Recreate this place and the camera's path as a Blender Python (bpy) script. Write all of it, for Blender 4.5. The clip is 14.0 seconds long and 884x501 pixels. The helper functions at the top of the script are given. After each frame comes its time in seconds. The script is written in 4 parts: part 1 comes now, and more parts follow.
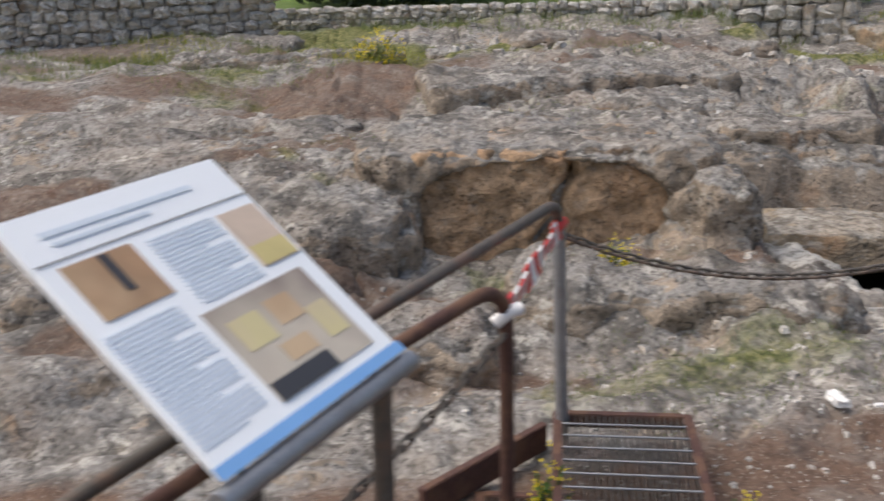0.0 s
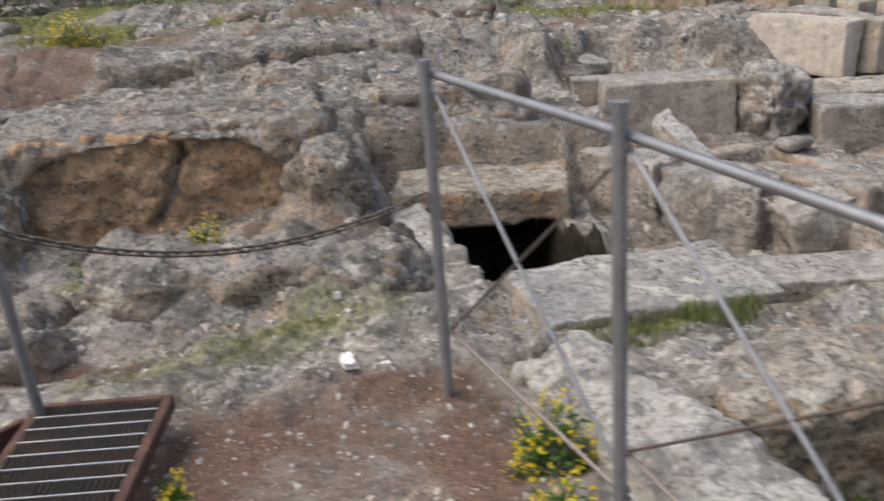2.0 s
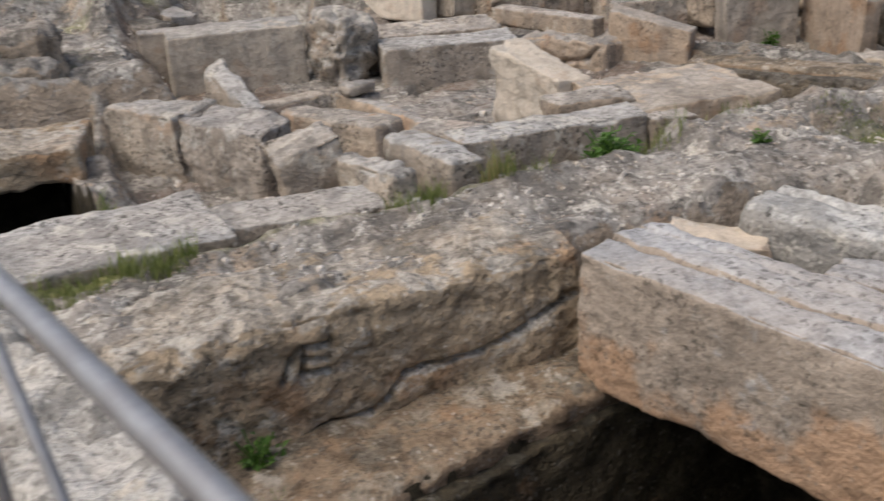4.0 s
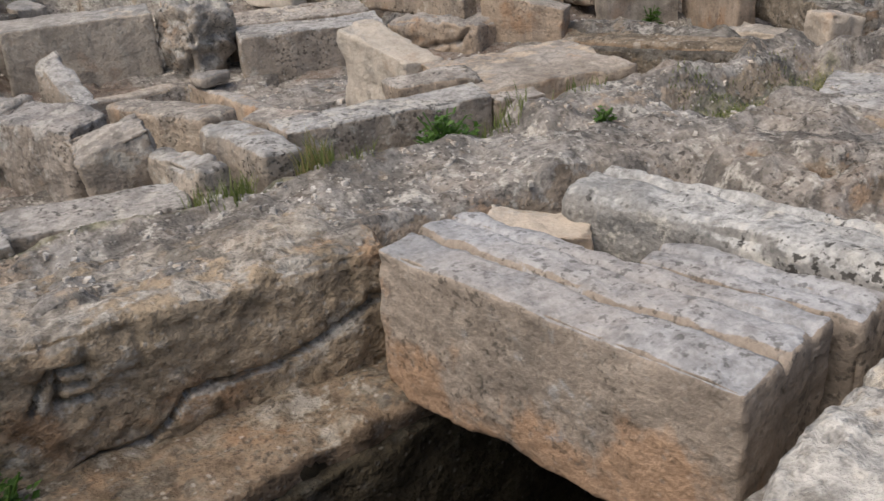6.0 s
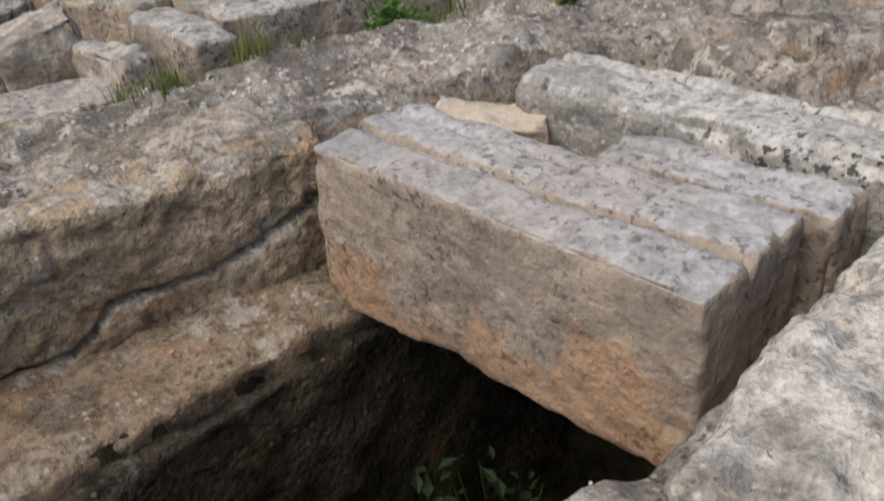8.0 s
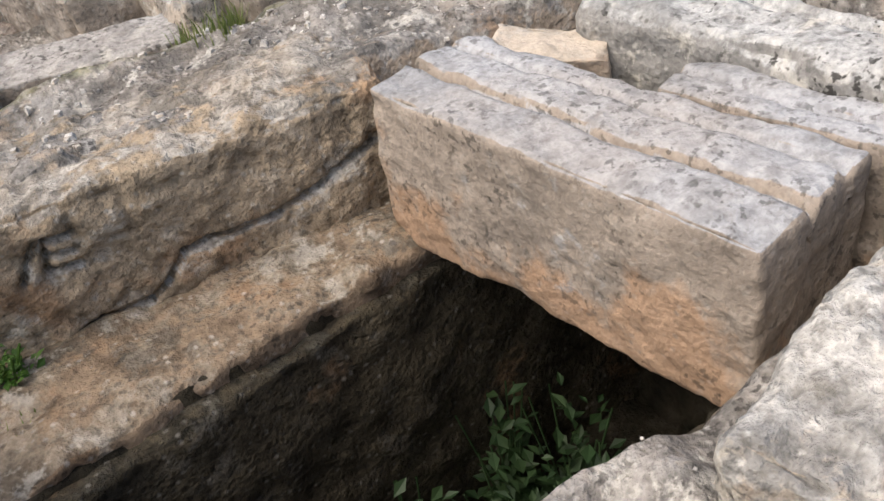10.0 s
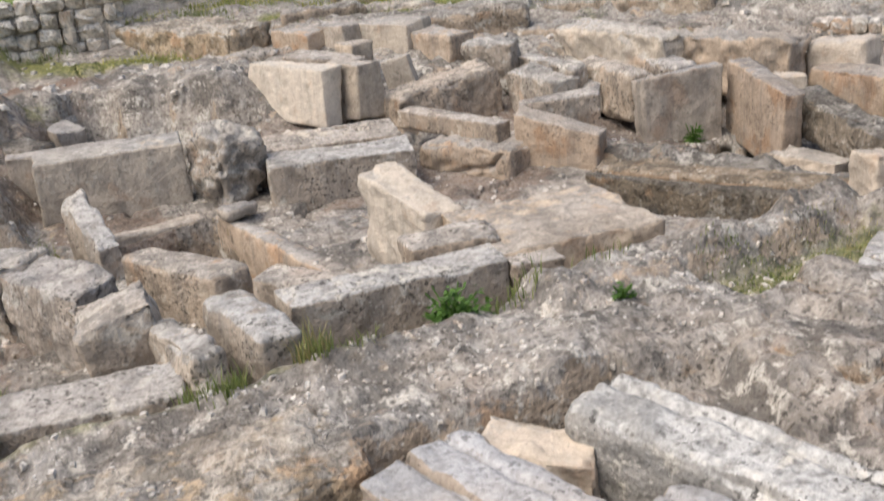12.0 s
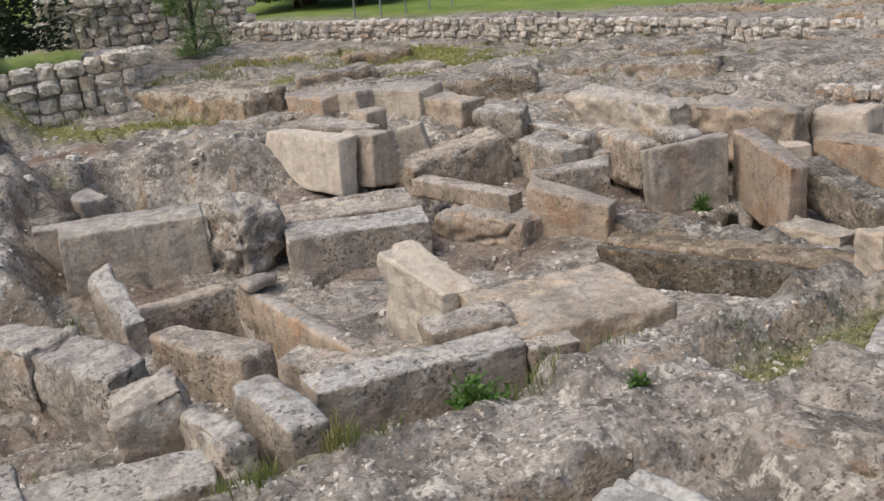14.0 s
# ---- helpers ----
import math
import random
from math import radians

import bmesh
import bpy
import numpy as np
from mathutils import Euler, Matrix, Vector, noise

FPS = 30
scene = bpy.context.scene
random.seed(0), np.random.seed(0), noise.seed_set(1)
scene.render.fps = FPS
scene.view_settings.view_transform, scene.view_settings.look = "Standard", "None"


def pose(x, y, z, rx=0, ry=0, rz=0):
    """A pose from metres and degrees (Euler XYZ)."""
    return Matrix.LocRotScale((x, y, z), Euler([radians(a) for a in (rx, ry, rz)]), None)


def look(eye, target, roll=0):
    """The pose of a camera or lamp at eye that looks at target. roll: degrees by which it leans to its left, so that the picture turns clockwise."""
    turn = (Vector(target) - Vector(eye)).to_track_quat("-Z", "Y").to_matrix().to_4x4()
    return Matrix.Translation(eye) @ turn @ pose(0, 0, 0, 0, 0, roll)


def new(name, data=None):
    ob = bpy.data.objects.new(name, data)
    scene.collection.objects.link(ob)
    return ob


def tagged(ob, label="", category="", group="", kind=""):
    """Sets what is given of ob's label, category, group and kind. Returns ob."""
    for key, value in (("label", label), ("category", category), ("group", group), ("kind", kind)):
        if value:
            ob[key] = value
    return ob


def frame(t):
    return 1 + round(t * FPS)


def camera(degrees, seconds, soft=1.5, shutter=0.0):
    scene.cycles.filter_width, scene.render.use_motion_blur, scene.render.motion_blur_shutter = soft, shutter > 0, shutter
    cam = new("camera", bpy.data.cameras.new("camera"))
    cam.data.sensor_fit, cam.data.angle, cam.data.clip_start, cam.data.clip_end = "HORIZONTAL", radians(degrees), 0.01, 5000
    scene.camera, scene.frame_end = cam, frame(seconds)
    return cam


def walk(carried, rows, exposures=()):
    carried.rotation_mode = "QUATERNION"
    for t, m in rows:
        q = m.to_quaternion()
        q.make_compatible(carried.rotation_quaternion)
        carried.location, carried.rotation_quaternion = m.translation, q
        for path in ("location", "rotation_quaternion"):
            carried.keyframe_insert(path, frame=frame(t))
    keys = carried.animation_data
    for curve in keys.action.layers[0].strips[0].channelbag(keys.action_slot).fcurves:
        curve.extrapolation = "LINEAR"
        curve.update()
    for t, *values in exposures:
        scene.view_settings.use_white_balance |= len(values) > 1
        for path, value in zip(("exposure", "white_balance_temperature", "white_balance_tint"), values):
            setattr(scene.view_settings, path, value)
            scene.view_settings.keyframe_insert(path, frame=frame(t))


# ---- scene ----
cam = camera(50.0, 14.0, shutter=0.5)
PATH = [
    (0, (-0.172, 0.13, 1.676), (-0.136, 2.025, 1.039), -1.6),
    (0.5, (0.218, 0.161, 1.63), (0.307, 2.062, 1.017), -3.2),
    (1, (0.537, 0.137, 1.641), (0.698, 2.026, 1.004), -3.6),
    (1.5, (0.877, 0.085, 1.661), (1.094, 1.955, 0.986), -4.0),
    (2, (1.197, 0.009, 1.648), (1.474, 1.856, 0.934), -4.2),
    (2.5, (1.562, -0.134, 1.633), (1.909, 1.684, 0.876), -5.0),
    (3, (1.902, -0.31, 1.615), (2.353, 1.468, 0.818), -5.6),
    (3.5, (2.17, -0.283, 1.534), (2.775, 1.439, 0.717), -4.9),
    (4, (2.33, -0.218, 1.469), (3.095, 1.439, 0.65), -3.5),
    (4.2, (2.39, -0.2, 1.453), (3.196, 1.436, 0.632), -3.3),
    (6.3, (2.927, -0.125, 1.296), (3.81, 1.456, 0.448), -4.2),
    (6.5, (2.945, -0.103, 1.287), (3.838, 1.464, 0.423), -4.0),
    (7, (2.999, -0.075, 1.258), (3.894, 1.47, 0.358), -4.0),
    (7.5, (3.042, -0.044, 1.23), (3.922, 1.478, 0.275), -4.3),
    (8, (3.065, -0.022, 1.215), (3.911, 1.464, 0.177), -4.7),
    (8.2, (3.071, -0.012, 1.226), (3.895, 1.448, 0.137), -5.0),
    (10.3, (3.217, -0.007, 1.344), (3.809, 1.473, 0.136), -10.8),
    (10.5, (3.247, 0.001, 1.367), (3.844, 1.517, 0.207), -10.5),
    (11, (3.256, 0.064, 1.513), (3.927, 1.631, 0.466), -8.5),
    (11.5, (3.266, 0.07, 1.572), (4.013, 1.714, 0.713), -6.4),
    (12, (3.273, 0.053, 1.653), (4.061, 1.747, 0.94), -5.5),
    (12.5, (3.256, 0.023, 1.713), (4.065, 1.739, 1.082), -5.0),
    (13, (3.234, 0.006, 1.775), (4.046, 1.725, 1.156), -5.0),
    (13.5, (3.216, -0.002, 1.836), (4.025, 1.717, 1.211), -5.3),
    (14, (3.2, 0.005, 1.896), (3.998, 1.726, 1.264), -5.6),
]
walk(cam, [(t, look(eye, target, roll)) for t, eye, target, roll in PATH],
     exposures=[(0, 0.28, 6600, 10), (0.5, 0.17, 6600, 10), (1.5, 0.20, 6600, 10), (2.6, 0.31, 6600, 10), (4.2, 0.24, 6800, 10), (6.5, 0.13, 6800, 10), (8.2, 0.18, 6800, 10), (10.3, 0.71, 6800, 10), (11.2, 0.72, 6800, 10), (12.4, 0.56, 6800, 10), (14.0, 0.30, 6800, 10)])

# ---- world and sun: overcast daylight ----
world = bpy.data.worlds.new("sky")
scene.world = world
world.use_nodes = True
wn = world.node_tree
sky = wn.nodes.new("ShaderNodeTexSky")
sky.sky_type, sky.sun_disc = "NISHITA", False
sky.sun_elevation, sky.sun_rotation = radians(60), radians(268)
sky.air_density, sky.dust_density, sky.ozone_density = 1.0, 5.0, 1.0
wn.nodes["Background"].inputs["Strength"].default_value = 0.135
wn.links.new(sky.outputs[0], wn.nodes["Background"].inputs["Color"])
sun = new("sun", bpy.data.lights.new("sun", "SUN"))
sun.data.energy, sun.data.angle, sun.data.color = 1.4, radians(50), (1.0, 0.97, 0.92)
sun.matrix_world = look((-6, -0.2, 10.5), (0, 0, 0))

# ---- numbers: smooth lattice noise on arrays ----
rng = np.random.RandomState(7)
LATTICE = rng.rand(64, 64, 64)


def vnoise(x, y, z):
    """Value noise from -1 to 1."""
    xi, yi, zi = np.floor(x).astype(int), np.floor(y).astype(int), np.floor(z).astype(int)
    fx, fy, fz = x - xi, y - yi, z - zi
    fx, fy, fz = fx * fx * (3 - 2 * fx), fy * fy * (3 - 2 * fy), fz * fz * (3 - 2 * fz)
    out = 0.0
    for a in (0, 1):
        for b in (0, 1):
            for c in (0, 1):
                w = (fx if a else 1 - fx) * (fy if b else 1 - fy) * (fz if c else 1 - fz)
                out = out + w * LATTICE[(xi + a) % 64, (yi + b) % 64, (zi + c) % 64]
    return 2 * out - 1


def fbm(x, y, z, octaves=4):
    out, amp = 0.0, 1.0
    for n in range(octaves):
        out = out + amp * vnoise(x + 17.3 * n, y + 5.7 * n, z + 9.1 * n)
        x, y, z, amp = x * 2.03, y * 2.03, z * 2.03, amp * 0.5
    return out


# ---- materials ----
def node_material(name):
    m = bpy.data.materials.new(name)
    m.use_nodes = True
    n = m.node_tree
    return m, n, n.nodes["Principled BSDF"]


def add(n, kind, **values):
    node = n.nodes.new(kind)
    for key, v in values.items():
        node.inputs[key.replace("_", " ")].default_value = v
    return node


def ramp(n, source, stops):
    r = n.nodes.new("ShaderNodeValToRGB")
    n.links.new(source, r.inputs[0])
    e = r.color_ramp.elements
    while len(e) < len(stops):
        e.new(0.5)
    for el, (p, c) in zip(e, stops):
        el.position, el.color = p, (*c, 1) if len(c) == 3 else (c[0],) * 3 + (1,)
    return r.outputs[0]


def blend(n, fac, a, b, how="MIX"):
    m = n.nodes.new("ShaderNodeMixRGB")
    m.blend_type = how
    for k, v in ((0, fac), (1, a), (2, b)):
        if isinstance(v, (int, float)):
            m.inputs[k].default_value = v
        elif isinstance(v, tuple):
            m.inputs[k].default_value = (*v, 1)
        else:
            n.links.new(v, m.inputs[k])
    return m.outputs[0]


def noise_out(n, co, scale, detail=6, rough=0.6, out=0):
    t = add(n, "ShaderNodeTexNoise", Scale=scale, Detail=detail, Roughness=rough)
    n.links.new(co, t.inputs["Vector"])
    return t.outputs[out]


def bump(n, bsdf, heights, distance=0.01):
    last = None
    for h, s, d in heights:
        b = add(n, "ShaderNodeBump", Strength=s, Distance=d)
        n.links.new(h, b.inputs["Height"])
        if last:
            n.links.new(last, b.inputs["Normal"])
        last = b.outputs[0]
    n.links.new(last, bsdf.inputs["Normal"])


def rock_material(name, fresh, lichen, cover=0.5, up=(0.0, 0.7), black=0.5, ochre=0.3, white=0.7, soil=None, relief=1.0, tone=1.0, band=None, seam=0.56, grain=0.45, streak=0.0):
    """Weathered limestone: warm stone with ochre stains, grey lichen in patches, pale blotches and black pores."""
    m, n, bsdf = node_material(name)
    geo = n.nodes.new("ShaderNodeNewGeometry")
    pos, nor = geo.outputs["Position"], geo.outputs["Normal"]
    big = noise_out(n, pos, 1.6, 6, 0.55)
    mid = noise_out(n, pos, 6.0, 6, 0.62)
    blot = noise_out(n, pos, 10.0, 6, 0.68)
    grit = noise_out(n, pos, 24.0, 4, 0.6)
    fine = noise_out(n, pos, 75.0, 3, 0.6)
    def shaded(base, k):
        return tuple(min(0.75, c * (1 + (k - 1) * tone)) for c in base)

    stone = ramp(n, mid, [(0.36, shaded(fresh, 0.55)), (0.47, fresh), (0.56, shaded(fresh, 1.25)), (0.66, shaded(fresh, 0.85))])
    stain = noise_out(n, pos, 2.6, 6, 0.62)
    if band:  # rust-coloured stain that has soaked up from below, in an uneven tide line
        level = n.nodes.new("ShaderNodeSeparateXYZ")
        n.links.new(pos, level.inputs[0])
        rise = n.nodes.new("ShaderNodeMapRange")
        rise.inputs["From Min"].default_value, rise.inputs["From Max"].default_value = band
        rise.inputs["To Min"].default_value, rise.inputs["To Max"].default_value = 0.16, -0.12
        n.links.new(level.outputs[2], rise.inputs["Value"])
        soak = n.nodes.new("ShaderNodeMath")
        n.links.new(stain, soak.inputs[0])
        n.links.new(rise.outputs[0], soak.inputs[1])
        stain = soak.outputs[0]
    stone = blend(n, ramp(n, stain, [(0.60 - 0.12 * ochre, (0,)), (0.68 - 0.12 * ochre, (min(1, 0.3 + ochre * 0.6),))]), stone, (0.39, 0.235, 0.135))
    grey = ramp(n, grit, [(0.36, shaded(lichen, 0.52)), (0.47, lichen), (0.58, shaded(lichen, 1.35))])
    grey = blend(n, ramp(n, big, [(0.42, (0,)), (0.58, (0.35,))]), grey, stone)
    shade = noise_out(n, pos, 3.7, 5, 0.6)
    grey = blend(n, ramp(n, shade, [(0.49, (0,)), (0.58, (0.7 * tone,))]), grey, tuple(c * 0.33 for c in lichen))
    sep = n.nodes.new("ShaderNodeSeparateXYZ")
    n.links.new(nor, sep.inputs[0])
    upness = n.nodes.new("ShaderNodeMapRange")
    upness.inputs["From Min"].default_value, upness.inputs["From Max"].default_value = up
    upness.inputs["To Min"].default_value, upness.inputs["To Max"].default_value = -0.22, 0.06
    n.links.new(sep.outputs[2], upness.inputs["Value"])
    total = n.nodes.new("ShaderNodeMath")
    n.links.new(blend(n, 0.5, big, blot), total.inputs[0])
    n.links.new(upness.outputs[0], total.inputs[1])
    patch = ramp(n, total.outputs[0], [(0.58 - cover * 0.14, (0,)), (0.63 - cover * 0.14, (0.92,))])
    colour = blend(n, patch, stone, grey)
    if streak:  # dark run-off stains drawn down the sides by rain
        stretch = n.nodes.new("ShaderNodeMapping")
        stretch.inputs["Scale"].default_value = (1.0, 1.0, 0.12)
        n.links.new(pos, stretch.inputs["Vector"])
        runs = ramp(n, noise_out(n, stretch.outputs[0], 7.0, 5, 0.6), [(0.50, (0,)), (0.62, (streak,))])
        colour = blend(n, runs, colour, tuple(c * 0.45 for c in lichen))
    pale = ramp(n, blot, [(0.53, (0,)), (0.60, (white,))])
    pale = blend(n, 1.0, pale, ramp(n, noise_out(n, pos, 2.1, 4), [(0.45, (0.1,)), (0.56, (1,))]), "MULTIPLY")
    colour = blend(n, pale, colour, (0.52, 0.495, 0.445))
    cells = add(n, "ShaderNodeTexVoronoi", Scale=38.0)
    n.links.new(pos, cells.inputs["Vector"])
    pick = n.nodes.new("ShaderNodeSeparateColor")
    n.links.new(cells.outputs["Color"], pick.inputs[0])
    spot = ramp(n, cells.outputs["Distance"], [(0.15, (1,)), (0.38, (0,))])
    light = ramp(n, pick.outputs[0], [(0.72, (0,)), (0.80, (0.55 * min(1, white + 0.2),))])
    colour = blend(n, blend(n, 1.0, spot, light, "MULTIPLY"), colour, (0.55, 0.53, 0.49))
    dark = ramp(n, pick.outputs[1], [(0.80, (0,)), (0.86, (0.6 * black,))])
    colour = blend(n, blend(n, 1.0, spot, dark, "MULTIPLY"), colour, (0.06, 0.056, 0.05))
    pores = ramp(n, noise_out(n, pos, 42.0, 3, 0.55), [(0.56, (0,)), (0.62, (1,))])
    group = ramp(n, noise_out(n, pos, 3.3, 6, 0.65), [(seam - 0.10, (0.05,)), (seam, (black,))])
    colour = blend(n, blend(n, 1.0, pores, group, "MULTIPLY"), colour, (0.035, 0.033, 0.03))
    colour = blend(n, ramp(n, noise_out(n, pos, 13.0, 6, 0.7), [(0.34, (0.7 * tone,)), (0.43, (0,))]), colour, tuple(c * 0.36 for c in fresh))
    colour = blend(n, grain, colour, ramp(n, fine, [(0.35, (0.35,)), (0.5, (0.5,)), (0.65, (0.65,))]), "OVERLAY")
    if soil:
        layer = n.nodes.new("ShaderNodeVertexColor")
        layer.layer_name = "cover"
        ch = n.nodes.new("ShaderNodeSeparateColor")
        n.links.new(layer.outputs[0], ch.inputs[0])
        earth = ramp(n, noise_out(n, pos, 30, 10, 0.75), [(0.35, soil[1]), (0.5, soil[0]), (0.68, tuple(c * 1.3 for c in soil[0]))])
        earth = blend(n, ramp(n, noise_out(n, pos, 70, 4, 0.7), [(0.60, (0,)), (0.66, (0.8,))]), earth, (0.44, 0.39, 0.33))
        edge = ramp(n, blend(n, 0.45, ch.outputs[0], blot), [(0.40, (0,)), (0.62, (1,))])
        colour = blend(n, edge, colour, earth)
        green = ramp(n, grit, [(0.35, (0.05, 0.065, 0.018)), (0.5, (0.13, 0.14, 0.04)), (0.66, (0.27, 0.25, 0.11))])
        edge = ramp(n, blend(n, 0.5, ch.outputs[1], blot), [(0.46, (0,)), (0.66, (0.9,))])
        colour = blend(n, edge, colour, green)
        # algae tone of the pits, blackened so it holds their shade too
        damp_shade = ramp(n, mid, [(0.35, (0.010, 0.009, 0.007)), (0.55, (0.03, 0.026, 0.018)), (0.7, (0.055, 0.048, 0.036))])
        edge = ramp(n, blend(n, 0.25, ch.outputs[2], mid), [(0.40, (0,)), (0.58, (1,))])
        colour = blend(n, edge, colour, damp_shade)
        field = ramp(n, noise_out(n, pos, 0.8, 10, 0.7), [(0.35, (0.085, 0.145, 0.03)), (0.55, (0.15, 0.21, 0.055)), (0.7, (0.22, 0.25, 0.09))])
        colour = blend(n, layer.outputs[1], colour, field)
    if streak:  # each block weathers to a tint of its own
        info = n.nodes.new("ShaderNodeObjectInfo")
        tint = ramp(n, info.outputs["Random"], [(0.0, (0.76, 0.77, 0.80)), (0.25, (1.0, 0.95, 0.90)), (0.5, (0.88, 0.88, 0.88)), (0.75, (1.0, 1.0, 1.0)), (1.0, (0.94, 0.88, 0.82))])
        colour = blend(n, 1.0, colour, tint, "MULTIPLY")
    n.links.new(colour, bsdf.inputs["Base Color"])
    bsdf.inputs["Roughness"].default_value = 0.95
    bsdf.inputs["Specular IOR Level"].default_value = 0.12
    bump(n, bsdf, [(mid, 0.6 * relief, 0.045 * relief), (grit, 0.9 * relief, 0.022), (cells.outputs["Distance"], 0.35, 0.006), (fine, 0.8, 0.006)])
    return m


ROCK = rock_material("bedrock", (0.29, 0.24, 0.19), (0.225, 0.218, 0.208), 0.9, ochre=0.15, black=0.7, white=0.75, relief=0.75, soil=((0.15, 0.10, 0.074), (0.085, 0.058, 0.044)))
OUTCROP = rock_material("rock outcrop", (0.285, 0.235, 0.185), (0.22, 0.214, 0.205), 1.0, (0.0, 0.8), 0.75, 0.25, 0.7, relief=0.85)
STONE = rock_material("cut limestone", (0.455, 0.402, 0.337), (0.345, 0.34, 0.33), 0.8, (0.1, 0.75), ochre=0.15, black=0.3, white=0.3, relief=0.5, tone=0.55, grain=0.3, streak=0.35)
GREYSTONE = rock_material("lichened limestone", (0.335, 0.29, 0.243), (0.385, 0.385, 0.38), 1.1, (-0.1, 0.7), 0.7, 0.0, 0.95, relief=0.55, tone=0.7, grain=0.35, streak=0.4)
ORANGE = rock_material("ochre limestone", (0.42, 0.34, 0.265), (0.32, 0.312, 0.30), 0.95, (0.2, 0.8), 0.4, 0.5, 0.15, relief=0.5, tone=0.5, grain=0.3, streak=0.4)
PALE = rock_material("pale limestone", (0.52, 0.465, 0.395), (0.42, 0.40, 0.37), 0.3, ochre=0.08, black=0.15, white=0.25, relief=0.4, tone=0.4, grain=0.25, streak=0.25)
PALEGREY = rock_material("pale lichened rock", (0.42, 0.385, 0.33), (0.385, 0.378, 0.36), 1.0, (-0.4, 0.5), 0.45, 0.0, 0.8, relief=0.8)
RIDGE = rock_material("weathered ridge rock", (0.30, 0.24, 0.172), (0.305, 0.285, 0.255), 0.8, (0.0, 0.75), 0.55, 0.35, 0.55, relief=0.8)
COVER = rock_material("stained cover limestone", (0.295, 0.25, 0.208), (0.355, 0.362, 0.375), 1.45, (0.6, 0.93), 0.55, 0.55, 0.1, relief=0.35, tone=0.45, band=(-0.30, 0.10), seam=0.56, grain=0.35)
STONEGREY = rock_material("stained grey limestone", (0.395, 0.345, 0.29), (0.35, 0.345, 0.335), 0.85, (-0.2, 0.7), 0.7, 0.2, 0.9, relief=0.65, tone=0.75, grain=0.35, streak=0.45)
WHITEGREY = rock_material("white-lichened limestone", (0.25, 0.243, 0.23), (0.40, 0.40, 0.39), 1.2, (0.1, 0.75), 0.9, 0.0, 0.9, relief=0.6, tone=0.7, seam=0.53)
LEDGE = rock_material("brown ledge rock", (0.20, 0.15, 0.105), (0.215, 0.185, 0.145), 0.6, (0.0, 0.75), 0.6, 0.1, 0.5, relief=0.7)
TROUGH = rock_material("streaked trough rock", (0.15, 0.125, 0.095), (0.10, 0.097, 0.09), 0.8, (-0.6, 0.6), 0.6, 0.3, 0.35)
DARKROCK = rock_material("dark lichened rock", (0.20, 0.17, 0.135), (0.145, 0.14, 0.132), 0.9, (0.0, 0.8), 0.7, 0.3, 0.5, relief=0.85)
# moss-damp rock, coloured darker still to carry the first pit's shade
DAMP_SHADE = rock_material("damp mossy rock with pit shade", (0.06, 0.05, 0.034), (0.036, 0.033, 0.025), 0.6, ochre=0.1, black=0.6, white=0.1)
WALLSTONE = rock_material("field stone", (0.52, 0.465, 0.395), (0.53, 0.52, 0.50), 0.8, (-0.6, 0.4), 0.3, 0.4)


def plain_material(name, colour, rough=0.5, metal=0.0, vary=0.25, scale=30.0, spots=None, bumps=0.2):
    m, n, bsdf = node_material(name)
    tc = n.nodes.new("ShaderNodeTexCoord")
    a = noise_out(n, tc.outputs["Object"], scale, 5)
    b = noise_out(n, tc.outputs["Object"], scale * 0.2, 4)
    c = blend(n, ramp(n, a, [(0.3, (0,)), (0.7, (1,))]), colour, tuple(v * (1 - vary) for v in colour))
    if spots:
        c = blend(n, ramp(n, b, [(0.48, (0,)), (0.60, (0.8,))]), c, spots)
    n.links.new(c, bsdf.inputs["Base Color"])
    bsdf.inputs["Roughness"].default_value, bsdf.inputs["Metallic"].default_value = rough, metal
    if bumps:
        bump(n, bsdf, [(a, bumps, 0.003)])
    return m


def leaf_material(name, colour, colour2):
    m, n, bsdf = node_material(name)
    g = n.nodes.new("ShaderNodeNewGeometry")
    c = blend(n, g.outputs["Random Per Island"], colour, colour2)
    n.links.new(c, bsdf.inputs["Base Color"])
    bsdf.inputs["Roughness"].default_value = 0.55
    thin = n.nodes.new("ShaderNodeBsdfTranslucent")
    n.links.new(c, thin.inputs["Color"])
    mix = n.nodes.new("ShaderNodeMixShader")
    mix.inputs[0].default_value = 0.4
    n.links.new(bsdf.outputs[0], mix.inputs[1])
    n.links.new(thin.outputs[0], mix.inputs[2])
    n.links.new(mix.outputs[0], n.nodes["Material Output"].inputs[0])
    return m


STEEL = plain_material("galvanised steel", (0.36, 0.37, 0.39), 0.45, 0.6, 0.2, 60, (0.28, 0.28, 0.29))
RUST = plain_material("rusty brown paint", (0.105, 0.05, 0.038), 0.7, 0.1, 0.35, 40, (0.16, 0.085, 0.05))
DARKPIPE = plain_material("weathered dark pipe", (0.13, 0.115, 0.10), 0.6, 0.3, 0.3, 40, (0.18, 0.12, 0.09))
WIRE = plain_material("bare wire", (0.30, 0.25, 0.23), 0.5, 0.5, 0.2, 40)
REDTAPE = plain_material("red tape", (0.62, 0.035, 0.03), 0.35, 0, 0.08, 20, None, 0)
WHITETAPE = plain_material("white tape", (0.82, 0.80, 0.79), 0.35, 0, 0.05, 20, None, 0)
BOARDWHITE = plain_material("board print white", (0.88, 0.91, 0.94), 0.3, 0, 0.02, 3, None, 0)
BOARDBLUE = plain_material("board print blue", (0.21, 0.43, 0.78), 0.3, 0, 0.1, 5, None, 0)
